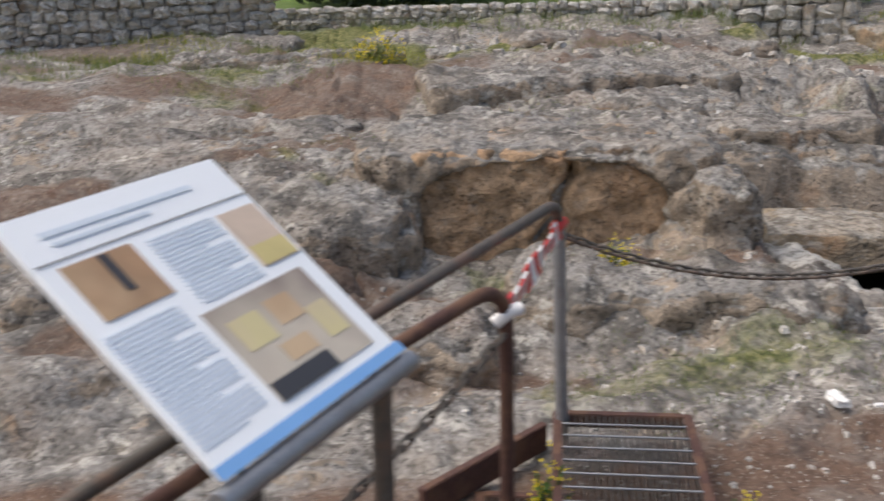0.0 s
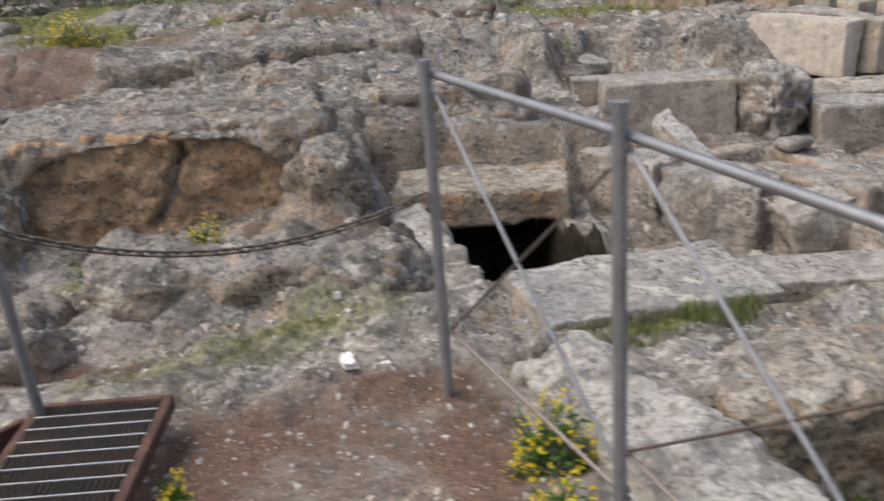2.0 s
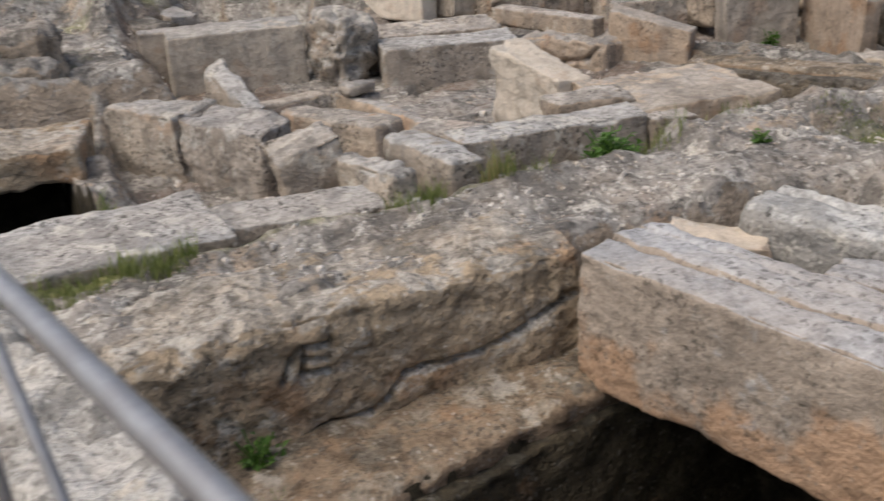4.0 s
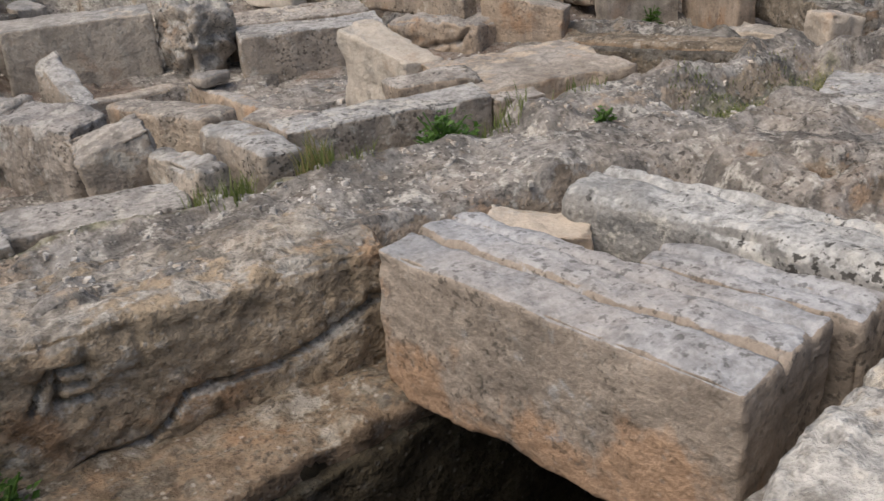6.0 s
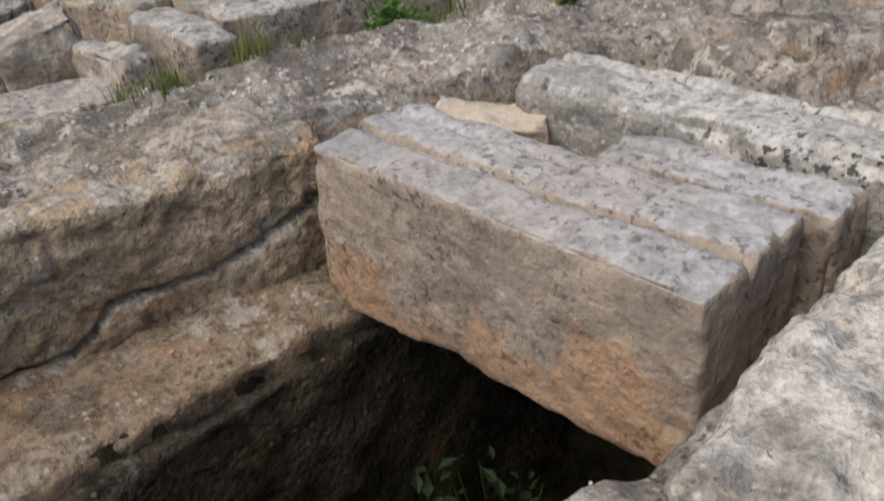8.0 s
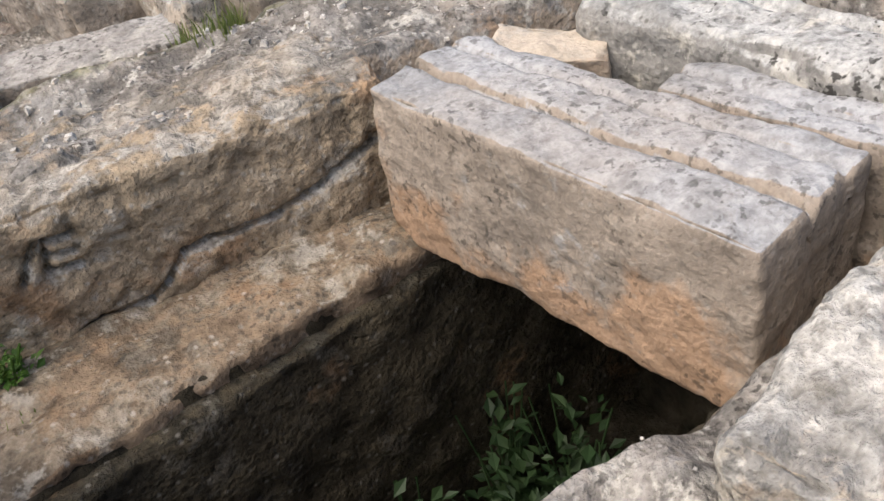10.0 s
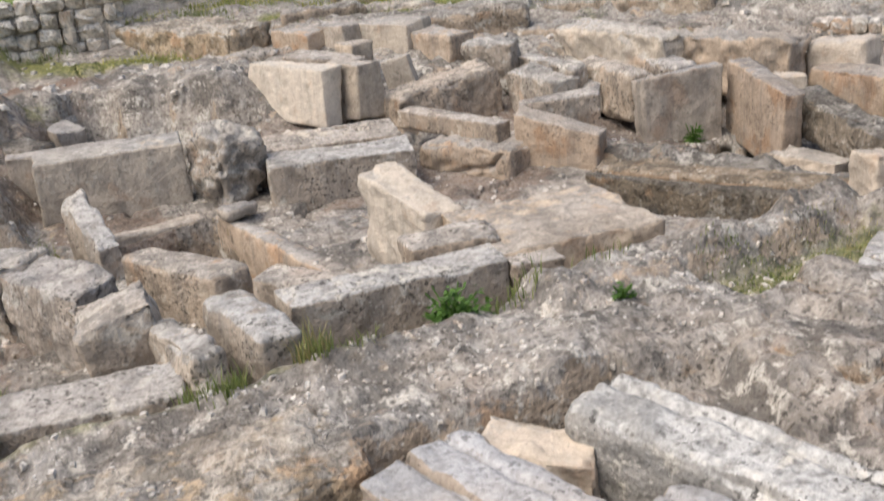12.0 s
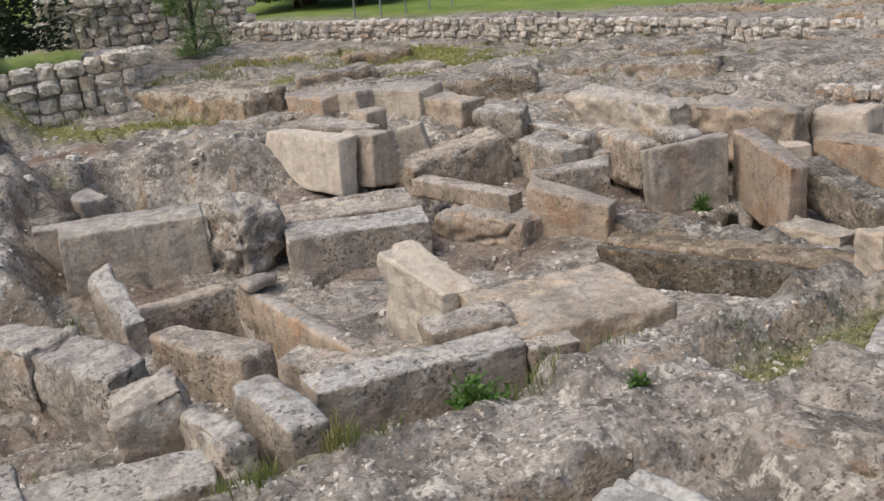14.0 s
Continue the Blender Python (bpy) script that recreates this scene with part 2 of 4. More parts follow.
BOARDPALE = plain_material("board print pale blue", (0.70, 0.78, 0.87), 0.3, 0, 0.15, 30, None, 0)
PHOTO_A = plain_material("photo of ochre rock", (0.48, 0.30, 0.17), 0.3, 0, 0.35, 6, (0.62, 0.47, 0.30), 0)
PHOTO_B = plain_material("photo of grey rock", (0.40, 0.32, 0.27), 0.3, 0, 0.6, 5, (0.62, 0.56, 0.46), 0)
PHOTO_C = plain_material("photo of pale cave", (0.66, 0.53, 0.42), 0.3, 0, 0.2, 8, (0.62, 0.56, 0.28), 0)
PHOTO_YELLOW = plain_material("photo of yellow field", (0.66, 0.56, 0.25), 0.3, 0, 0.2, 8, None, 0)
INK = plain_material("dark ink", (0.05, 0.05, 0.055), 0.4, 0, 0, 5, None, 0)
PAPER = plain_material("crumpled paper", (0.80, 0.79, 0.77), 0.8, 0, 0.06, 40)
GRASS = leaf_material("grass", (0.10, 0.15, 0.035), (0.23, 0.25, 0.085))
DRYGRASS = leaf_material("dry grass", (0.36, 0.30, 0.14), (0.24, 0.22, 0.09))
LEAF = leaf_material("fresh leaf", (0.055, 0.13, 0.02), (0.10, 0.20, 0.035))
MUSTARD = leaf_material("wild mustard", (0.42, 0.38, 0.05), (0.20, 0.24, 0.05))
DARKLEAF = leaf_material("dark leaf", (0.025, 0.06, 0.02), (0.045, 0.085, 0.03))
FLOWER = leaf_material("yellow petals", (0.72, 0.58, 0.02), (0.62, 0.50, 0.05))
NEEDLE = leaf_material("pine needles", (0.19, 0.29, 0.10), (0.30, 0.40, 0.16))
OLIVE = leaf_material("olive leaves", (0.05, 0.075, 0.04), (0.11, 0.14, 0.085))
BARK = plain_material("bark", (0.10, 0.08, 0.065), 0.9, 0, 0.5, 15, (0.05, 0.042, 0.036), 0.8)


# ---- builders ----
def mesh_object(name, verts, faces, material, parent=None, label="", smooth=False):
    me = bpy.data.meshes.new(name)
    me.from_pydata(verts, [], faces)
    me.materials.append(material)
    if smooth:
        me.polygons.foreach_set("use_smooth", [True] * len(me.polygons))
    me.update()
    ob = new(name, me)
    if parent:
        ob.parent = parent
    if label:
        ob["label"] = label
    return ob


def part(name, bm, material, parent=None, label="", smooth=False):
    me = bpy.data.meshes.new(name)
    bm.to_mesh(me)
    bm.free()
    me.materials.append(material)
    if smooth:
        me.polygons.foreach_set("use_smooth", [True] * len(me.polygons))
    ob = new(name, me)
    if parent:
        ob.parent = parent
    if label:
        ob["label"] = label
    return ob


def thing(name, x, y, z, label, category, yaw=0, group=""):
    ob = new(name)
    ob.empty_display_size = 0.1
    ob.matrix_basis = pose(x, y, z, 0, 0, yaw)
    return tagged(ob, label, category, group)


def box_shell(l, w, h, cell):
    """Points, faces and outward sides of a box skin cut into small squares; its top is at z = 0."""
    verts, faces, seen = [], [], {}
    n = [max(2, int(math.ceil(s / cell))) for s in (l, w, h)]

    def vid(i, j, k):
        if (i, j, k) not in seen:
            seen[(i, j, k)] = len(verts)
            verts.append((l * (i / n[0] - 0.5), w * (j / n[1] - 0.5), h * (k / n[2] - 1)))
        return seen[(i, j, k)]

    for a, b, c in ((0, 1, 2), (1, 2, 0), (2, 0, 1)):
        for side in (0, n[c]):
            for i in range(n[a]):
                for j in range(n[b]):
                    q = []
                    for di, dj in ((0, 0), (1, 0), (1, 1), (0, 1)):
                        key = [0, 0, 0]
                        key[a], key[b], key[c] = i + di, j + dj, side
                        q.append(vid(*key))
                    faces.append(q if side else q[::-1])
    return np.array(verts), faces


def stone(name, x, y, top, l, w, h, yaw, label, material=None, rx=0, ry=0, rough=0.018, radius=0.018, cell=0.027, taper=0.0, skew=0.0,
          grooves=(), group="stone blocks of the tombs", category="stone block", cut=None, square=1.0, carve=(), stroke=(0.0095, 0.03), arch=None):
    """A worn block: rounded edges, hollows and chips. grooves: channels along its length at (offset, width, depth)."""
    v, faces = box_shell(l, w, h, cell)
    half = np.array([l, w, h]) / 2
    centre = np.array([0, 0, -h / 2])
    r = min(radius, 0.45 * min(l, w, h))
    p = v - centre
    inner = np.clip(p, -(half - r), half - r)
    d = p - inner
    d /= np.maximum(np.linalg.norm(d, axis=1, keepdims=True), 1e-9)
    nor = d
    p = inner + d * r
    sx, sy, sz = x * 3.1 + 11, y * 3.1 + 7, top * 5 + 3
    q = p + (sx, sy, sz)
    big = fbm(q[:, 0] * 3.2, q[:, 1] * 3.2, q[:, 2] * 3.2, 3)
    small = fbm(q[:, 0] * 13, q[:, 1] * 13, q[:, 2] * 13, 3)
    edge = (np.abs(p) / half)
    edge = np.sort(edge, axis=1)[:, 1] ** 6
    chips = np.maximum(0, vnoise(q[:, 0] * 6, q[:, 1] * 6, q[:, 2] * 6) - 0.1) * edge
    chips = chips + 0.7 * np.maximum(0, vnoise(q[:, 0] * 17, q[:, 1] * 17, q[:, 2] * 17) - 0.15) * edge
    tiny = vnoise(q[:, 0] * 55, q[:, 1] * 55, q[:, 2] * 55)
    pits = np.maximum(0, vnoise(q[:, 0] * 21, q[:, 1] * 21, q[:, 2] * 21 + 40) - 0.35)
    amount = rough * (0.75 * big + 0.4 * small + 0.12 * tiny) - rough * 2.6 * chips - rough * 0.9 * pits
    p = p + nor * amount[:, None]
    bend = np.random.RandomState(int(abs(x * 971 + y * 313)) % 9999).uniform(-1, 1, (2, 2, 2, 3)) * np.minimum(np.array([l, w, h]) * 0.06, 0.032)
    f = np.clip(p / (2 * half) + 0.5, 0, 1)
    for a in (0, 1):
        for c in (0, 1):
            for e in (0, 1):
                k = (f[:, 0] if a else 1 - f[:, 0]) * (f[:, 1] if c else 1 - f[:, 1]) * (f[:, 2] if e else 1 - f[:, 2])
                p = p + k[:, None] * bend[a, c, e] * square
    for x0, z0, x1, z1 in carve:
        dx, dz = x1 - x0, z1 - z0
        s = np.clip(((p[:, 0] - x0) * dx + (p[:, 2] - z0) * dz) / (dx * dx + dz * dz), 0, 1)
        away = np.hypot(p[:, 0] - x0 - s * dx, p[:, 2] - z0 - s * dz)
        p[:, 1] += stroke[1] * np.exp(-(away / stroke[0]) ** 2) * (p[:, 1] < -half[1] * 0.7)
    if arch:  # an arched hollow in the front face: middle, half width, foot, height, depth
        ax, aw, az, ah, deep = arch
        far = np.abs((p[:, 0] - ax) / aw) ** 3 + np.abs((p[:, 2] - az) / ah) ** 3 + 0.25 * big
        p[:, 1] += deep * np.clip((1.12 - far) / 0.22, 0, 1) * (p[:, 1] < 0)
    for off, gw, depth in grooves:
        m = np.exp(-((p[:, 1] - off - 0.012 * vnoise(q[:, 0] * 5, q[:, 1] * 0, q[:, 2] * 0)) / gw) ** 2) * (p[:, 2] > half[2] - 0.06)
        p[:, 2] -= depth * m
    if taper:
        k = (p[:, 2] / h + 0.5)
        p[:, :2] *= (1 - taper * k)[:, None]
    if skew:
        p[:, 2] += skew * (p[:, 0] / l) * (p[:, 2] / h + 0.5)
    if cut:
        cx, cy, depth, reach = cut
        m = (p[:, 0] * cx > reach) & (p[:, 1] * cy > 0)
        p[m, 2] = np.minimum(p[m, 2], half[2] - depth)
    p = p + centre
    ob = mesh_object(name, p.tolist(), faces, material or STONE, smooth=True)
    ob.matrix_basis = pose(x, y, top, rx, ry, yaw)
    return tagged(ob, label, category, group)


# ---- the ground: one sheet of bedrock, path, pits and field ----
def spaced(lo, hi, near, far, step, wide):
    """Line places: fine between lo and hi, ever wider outside, out to near and far."""
    mid = list(np.arange(lo, hi + step / 2, step))
    out, s = [], step
    p = lo
    while p > near:
        s = min(s * 1.13, wide)
        p -= s
        out.append(p)
    out2, s = [], step
    p = mid[-1]
    while p < far:
        s = min(s * 1.09, wide)
        p += s
        out2.append(p)
    return np.array(out[::-1] + mid + out2)


def rect(x, y, cx, cy, lx, ly, yaw, soft):
    """1 inside a turned rectangle, 0 outside, with a soft edge."""
    a = radians(yaw)
    u, v = (x - cx) * math.cos(a) + (y - cy) * math.sin(a), -(x - cx) * math.sin(a) + (y - cy) * math.cos(a)
    d = np.maximum(np.abs(u) - lx / 2, np.abs(v) - ly / 2)
    t = np.clip(0.5 - d / soft, 0, 1)
    return t * t * (3 - 2 * t)


def ground_height(x, y):
    wob = 0.05 * fbm(x * 2.3, y * 2.3, x * 0 + 1.5, 3)
    wob2 = 0.05 * fbm(x * 2.3, y * 2.3, x * 0 + 8.5, 3)
    xx, yy = x + wob, y + wob2
    left = np.interp(yy, [2.9, 3.3, 3.6, 4.3, 4.75, 4.98, 5.0, 5.02, 5.35, 6.2, 8.4, 11.2, 16, 60, 400], [0, 0.04, 0.02, 0.08, 0.13, 0.16, 0.2, 0.46, 0.54, 0.50, 0.68, 0.72, 0.9, 2.5, 14])
    leftb = np.interp(yy, [2.9, 3.3, 4.6, 5.6, 6.5, 8.4, 11.2, 16, 60, 400], [0, 0.05, 0.16, 0.40, 0.46, 0.68, 0.72, 0.9, 2.5, 14])
    n = np.clip(np.minimum((xx + 0.25) / 0.06, (1.1 - xx) / 0.06), 0, 1)
    left = left * n + leftb * (1 - n)
    right = np.interp(yy, [2.4, 3.05, 3.25, 3.8, 5, 6, 7, 7.6, 8.1, 9, 10.5, 14, 22, 60, 400], [0.1, 0.11, -0.10, -0.14, -0.21, -0.22, -0.13, 0.03, 0.19, 0.26, 0.35, 0.56, 0.95, 2.5, 14])
    right = right - 0.12 * np.clip((xx - 7.6) / 0.8, 0, 1) * np.clip((8.2 - yy) / 2, 0, 1)
    k = np.clip((xx - 2.4 - 0.9 * np.clip((yy - 5.0) / 2.5, 0, 1)) / 0.4, 0, 1)
    h = left * (1 - k) + right * k
    rise = np.clip((xx + yy - 14.0) / 3.2, 0, 1)
    h = np.where((k > 0.5) & (rise > 0), np.maximum(h, h + (0.38 - h) * rise), h)
    h = np.where(yy < 2.9, np.maximum(0.0, 0 * h), h)

    def put(m, z):
        nonlocal h
        h = h * (1 - m) + z * m

    # lumps and ledges of the mound
    mound = (1 - k) * np.clip((yy - 3.1) / 0.3, 0, 1)
    h = h + mound * 0.22 * np.exp(-(((x + 0.85) / 0.55) ** 2 + ((y - 4.7) / 0.45) ** 2))
    h = h + mound * 0.15 * rect(xx, yy, 1.0, 4.05, 1.5, 0.55, -8, 0.3)
    h = h + mound * 0.18 * rect(xx, yy, -1.2, 3.7, 1.6, 0.6, 20, 0.35)
    t = 3.2 * fbm(x * 0.75, y * 1.5, x * 0 + 31, 3) + 0.6 * vnoise(x * 4, y * 4, x * 0)
    fr = t - np.floor(t)
    ledge = (np.floor(t) + np.clip((fr - 0.7) / 0.3, 0, 1) ** 2) / 3.2
    h = h + 0.085 * ledge * np.clip((yy - 3.3) / 0.5, 0, 1) * np.where(k > 0.5, 0.12 + 0.88 * np.clip((yy - 7.8) / 1.0, 0, 1), 1.0) * np.clip((14 - yy) / 2, 0, 1)
    crack = np.clip((1 - np.abs(vnoise(x * 1.7 + wob * 6, y * 2.3 + wob2 * 6, x * 0 + 12)) - 0.955) / 0.045, 0, 1)
    h = h - 0.10 * crack * np.clip((yy - 3.2) / 0.4, 0, 1) * np.clip((12 - yy) / 2, 0, 1)
    split = np.exp(-((x - 0.60 - 0.07 * np.sin(y * 9) - 0.25 * (h - 0.35)) / 0.016) ** 2) * rect(x, y, 0.6, 5.2, 0.5, 0.7, 0, 0.1)
    h = h - 0.16 * split
    # rough bank between path and first tomb
    put(rect(xx, yy, 2.16, 2.3, 0.42, 1.5, 14, 0.12), 0.0 + 0.06 * fbm(x * 4, y * 4, x * 0 + 2, 3))
    put(rect(xx, yy, 5.2, 0.25, 3.4, 0.7, 17, 0.12), 0.12 + 0.05 * fbm(x * 4, y * 4, x * 0 + 3, 3))
    # ridge with the carved face
    put(rect(xx, yy, 4.1, 2.76, 3.8, 0.56, -1, 0.12), 0.10 + 0.03 * fbm(x * 3, y * 3, x * 0 + 4, 3))
    put(rect(xx, yy, 6.0, 3.06, 1.9, 0.30, 3, 0.15), 0.15 + 0.05 * fbm(x * 3, y * 3, x * 0 + 5, 3))
    # rough rock at the far end of the first tomb and the shallow basin with grass
    put(rect(xx, yy, 5.85, 2.1, 1.15, 0.75, -12, 0.1), 0.10 + 0.04 * fbm(x * 4, y * 4, x * 0 + 6, 3))
    put(rect(xx, yy, 6.75, 2.3, 1.0, 0.7, -12, 0.1), 0.08 + 0.03 * fbm(x * 4, y * 4, x * 0 + 7, 3))
    put(rect(xx, yy, 6.3, 2.78, 1.1, 0.34, 5, 0.12), -0.02)
    # step with scarps further back
    put(rect(xx, yy, 4.1, 8.75, 2.7, 1.5, -14, 0.35), 0.36 + 0.04 * fbm(x * 2, y * 2, x * 0 + 6, 3))
    put(rect(xx, yy, 4.45, 7.65, 1.5, 0.8, -25, 0.1), -0.32)
    put(rect(xx, yy, 2.75, 6.6, 0.8, 2.2, 8, 0.3), 0.26)
    put(rect(xx, yy, 8.7, 8.0, 2.6, 0.8, -38, 0.12), 0.22)
    put(rect(xx, yy, 5.4, 11.1, 2.4, 0.9, -30, 0.15), 0.42)
    put(rect(xx, yy, 10.6, 8.6, 1.1, 0.9, -40, 0.15), 0.30)
    put(rect(xx, yy, 10.3, 8.1, 0.8, 0.5, -40, 0.1), -0.05)
    put(rect(xx, yy, 2.1, 4.0, 1.1, 1.75, -4, 0.15), 0.05)
    put(rect(xx, yy, 2.22, 4.95, 1.15, 1.25, 0, 0.12), -0.05)
    # rock-cut pits
    rx_, ry_ = x + wob * 0.35, y + wob2 * 0.35
    put(rect(rx_, ry_, 3.75, 1.70, 2.6, 1.52, 2, 0.05), -0.36 + 0.02 * fbm(x * 6, y * 6, x * 0, 2))
    put(rect(rx_, ry_, 3.75, 1.545, 2.4, 0.96, 12, 0.04), -1.62 + 0.05 * fbm(x * 3, y * 3, x * 0, 2))
    put(rect(rx_, ry_, 2.25, 4.50, 0.62, 1.30, 4, 0.05), -1.3)
    put(rect(rx_, ry_, 4.22, 5.0, 0.74, 1.85, 10, 0.05), -0.85)
    put(rect(rx_, ry_, 6.80, 4.09, 1.5, 0.50, -61, 0.05), -0.6)
    put(rect(rx_, ry_, 8.06, 4.90, 1.5, 0.95, -75, 0.15), -0.30)
    put(rect(rx_, ry_, 8.10, 5.02, 0.70, 0.55, -75, 0.06), -0.85)
    put(rect(rx_, ry_, 8.10, 3.98, 0.5, 0.44, -75, 0.06), -0.85)
    put(rect(rx_, ry_, 8.8, 4.6, 1.6, 0.5, -20, 0.08), -0.5)
    # grain of the rock, weaker on the trodden path and the fields
    trod = np.clip((3.0 - yy) / 0.3, 0, 1) * np.clip((1.85 - xx) / 0.2, 0, 1)
    trod = np.maximum(trod, np.clip((0.05 - yy) / 0.2, 0, 1))
    far = np.clip((np.hypot(x - 3, y - 4) - 9) / 6, 0, 1)
    g = 1 - 0.88 * trod
    for cx, cy, lx, ly, yaw in ((4.22, 5.0, 0.95, 2.1, 10), (6.78, 4.08, 1.7, 0.7, -61), (3.75, 1.7, 2.5, 1.1, 0), (8.02, 4.6, 1.5, 0.8, -75)):
        g = g * (1 - 0.75 * rect(x, y, cx, cy, lx, ly, yaw, 0.15))
    g = g * (1 - 0.35 * rect(x, y, 4.6, 2.76, 4.4, 0.7, 0, 0.2))
    g = g * (1 - 0.45 * rect(x, y, 5.4, 5.2, 4.0, 3.4, 0, 0.6))
    rid = 1 - np.abs(fbm(x * 2.1, y * 4.2, x * 0 + 21, 4))
    h = h + g * (1 - far) * (0.06 * (rid - 0.75) + 0.028 * fbm(x * 7, y * 9, h * 6, 4) - 0.045 * np.maximum(0, vnoise(x * 11, y * 15, h * 9) - 0.3) - 0.10 * np.maximum(0, vnoise(x * 3, y * 6.5, h * 3 + 9) - 0.2))
    h = h + far * 0.12 * fbm(x * 0.3, y * 0.3, x * 0, 3)
    return h, trod, far


gx, gy = spaced(-1.4, 7.6, -300, 300, 0.026, 12.0), spaced(0.9, 6.4, -120, 380, 0.026, 12.0)
X, Y = np.meshgrid(gx, gy)
H, TROD, FAR = ground_height(X, Y)
nx, ny = len(gx), len(gy)
ids = np.arange(nx * ny).reshape(ny, nx)
quads = np.stack([ids[:-1, :-1], ids[:-1, 1:], ids[1:, 1:], ids[1:, :-1]], -1).reshape(-1, 4)
me = bpy.data.meshes.new("ground")
me.vertices.add(nx * ny)
me.vertices.foreach_set("co", np.stack([X, Y, H], -1).astype(np.float32).ravel())
me.loops.add(quads.size)
me.loops.foreach_set("vertex_index", quads.astype(np.int32).ravel())
me.polygons.add(len(quads))
me.polygons.foreach_set("loop_start", np.arange(0, quads.size, 4, dtype=np.int32))
me.polygons.foreach_set("loop_total", np.full(len(quads), 4, np.int32))
me.polygons.foreach_set("use_smooth", np.ones(len(quads), bool))
me.update()
me.validate()
# where soil, moss, the algae-and-shade tone of the pits and field lie
red = np.clip(np.maximum(TROD, rect(X, Y, 1.2, 2.7, 1.2, 0.8, 0, 0.5)) * (0.78 + 0.45 * fbm(X * 2.2, Y * 2.2, X * 0 + 44, 4)), 0, 1)
moss = 0.6 * rect(X, Y, 0.9, 3.45, 1.5, 0.35, 12, 0.3) + 0.5 * rect(X, Y, 0.6, 4.5, 1.3, 0.5, 0, 0.4) + 0.5 * rect(X, Y, 2.9, 3.15, 1.6, 0.12, 4, 0.15) + 0.7 * rect(X, Y, 6.3, 2.78, 1.2, 0.4, 5, 0.3) + 0.6 * rect(X, Y, 3.4, 3.05, 2.2, 0.12, 0, 0.15)
wild = np.clip((Y - 3.15) / 0.4, 0, 1) * np.clip((12 - Y) / 3, 0, 1) * np.clip((2.9 + 0.3 * (Y - 3) - X) / 0.6, 0, 1)
red = np.maximum(red, wild * np.clip(2.4 * (fbm(X * 0.9, Y * 1.7, X * 0 + 71, 4) - 0.06), 0, 0.62))
court = rect(X, Y, 5.6, 5.6, 5.4, 4.2, -12, 0.8)
red = np.maximum(red, court * np.clip(2.0 * (fbm(X * 1.3, Y * 1.3, X * 0 + 17, 4) - 0.05), 0, 0.5))
moss = moss + 0.8 * wild * np.clip(fbm(X * 1.1, Y * 1.9, X * 0 + 53, 4) - 0.16, 0, 1)
moss = moss + 1.8 * np.clip(fbm(X * 0.8, Y * 1.1, X * 0 + 3, 3) - 0.12, 0, 1) * np.clip((Y - 7.5) / 2, 0, 1)
bare = rect(X, Y, 3.75, 1.545, 2.5, 1.10, 12, 0.06) + rect(X, Y, 2.25, 4.50, 0.68, 1.36, 4, 0.05) + 0.35 * rect(X, Y, 6.78, 4.08, 1.52, 0.46, -61, 0.05) + rect(X, Y, 8.10, 5.02, 0.74, 0.60, -75, 0.05) + rect(X, Y, 8.10, 3.98, 0.56, 0.5, -75, 0.05)  # pits: damp algae stain, with their shade painted in
field = np.clip((Y + 0.95 * X - 24.3) / 1.0, 0, 1) + rect(X, Y, 0.6, 13.9, 8.4, 5.0, 0, 0.4) * 0.9 + np.clip((-14 - X) / 6, 0, 1) + np.clip((-6 - Y) / 4, 0, 1)
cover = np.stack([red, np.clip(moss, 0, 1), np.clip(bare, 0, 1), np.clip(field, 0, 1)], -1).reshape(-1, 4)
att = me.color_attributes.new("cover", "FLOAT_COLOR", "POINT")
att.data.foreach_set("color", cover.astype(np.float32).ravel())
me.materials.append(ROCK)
ground = tagged(new("ground", me), "grey lichened limestone bedrock with rock-cut pits, reddish gravel path and grass", "ground", "", "structure")


def ground_at(x, y):
    return float(ground_height(np.array([float(x)]), np.array([float(y)]))[0][0])


# ---- first tomb: the carved face and the great cover slabs ----
stone("carved_block", 3.24, 2.57, 0.10, 1.66, 0.50, 0.50, 0, "long weathered limestone block with two carved letters beside a pit", RIDGE, rough=0.028, radius=0.05, cell=0.0105, square=0.3,
      carve=((-0.313, 0.045, -0.240, 0.150), (-0.220, 0.145, -0.243, 0.045), (-0.220, 0.145, -0.143, 0.140), (-0.230, 0.095, -0.150, 0.087), (-0.243, 0.045, -0.158, 0.040), (0.80, 0.065, 0.735, 0.056), (0.735, 0.056, 0.539, -0.012), (0.539, -0.012, 0.389, -0.058), (0.389, -0.058, 0.113, -0.055), (0.113, -0.055, 0.043, -0.125), (0.043, -0.125, -0.021, -0.165), (-0.021, -0.165, -0.166, -0.166), (-0.166, -0.166, -0.268, -0.194)), stroke=(0.0095, 0.042), category="carved block", group="")
stone("cover_slab", 4.285, 1.66, 0.15, 1.20, 0.41, 0.50, -75, "big tan limestone cover slab with orange stains lying across a pit", COVER, rough=0.012, cell=0.0115,
      grooves=((-0.035, 0.013, 0.042), (0.11, 0.011, 0.02)), square=0.3)
stone("cover_slab", 4.715, 1.42, 0.135, 0.64, 0.23, 0.42, -75, "broken tan limestone slab beside the great cover slab", COVER, rough=0.012, cell=0.013, grooves=((-0.02, 0.012, 0.016), (0.07, 0.01, 0.018)), square=0.4)
stone("cover_slab", 4.89, 1.60, 0.20, 1.25, 0.30, 0.42, -76, "long rounded limestone slab with white and black lichen", WHITEGREY, rough=0.02, radius=0.06, cell=0.02, grooves=((0.06, 0.02, 0.04),))

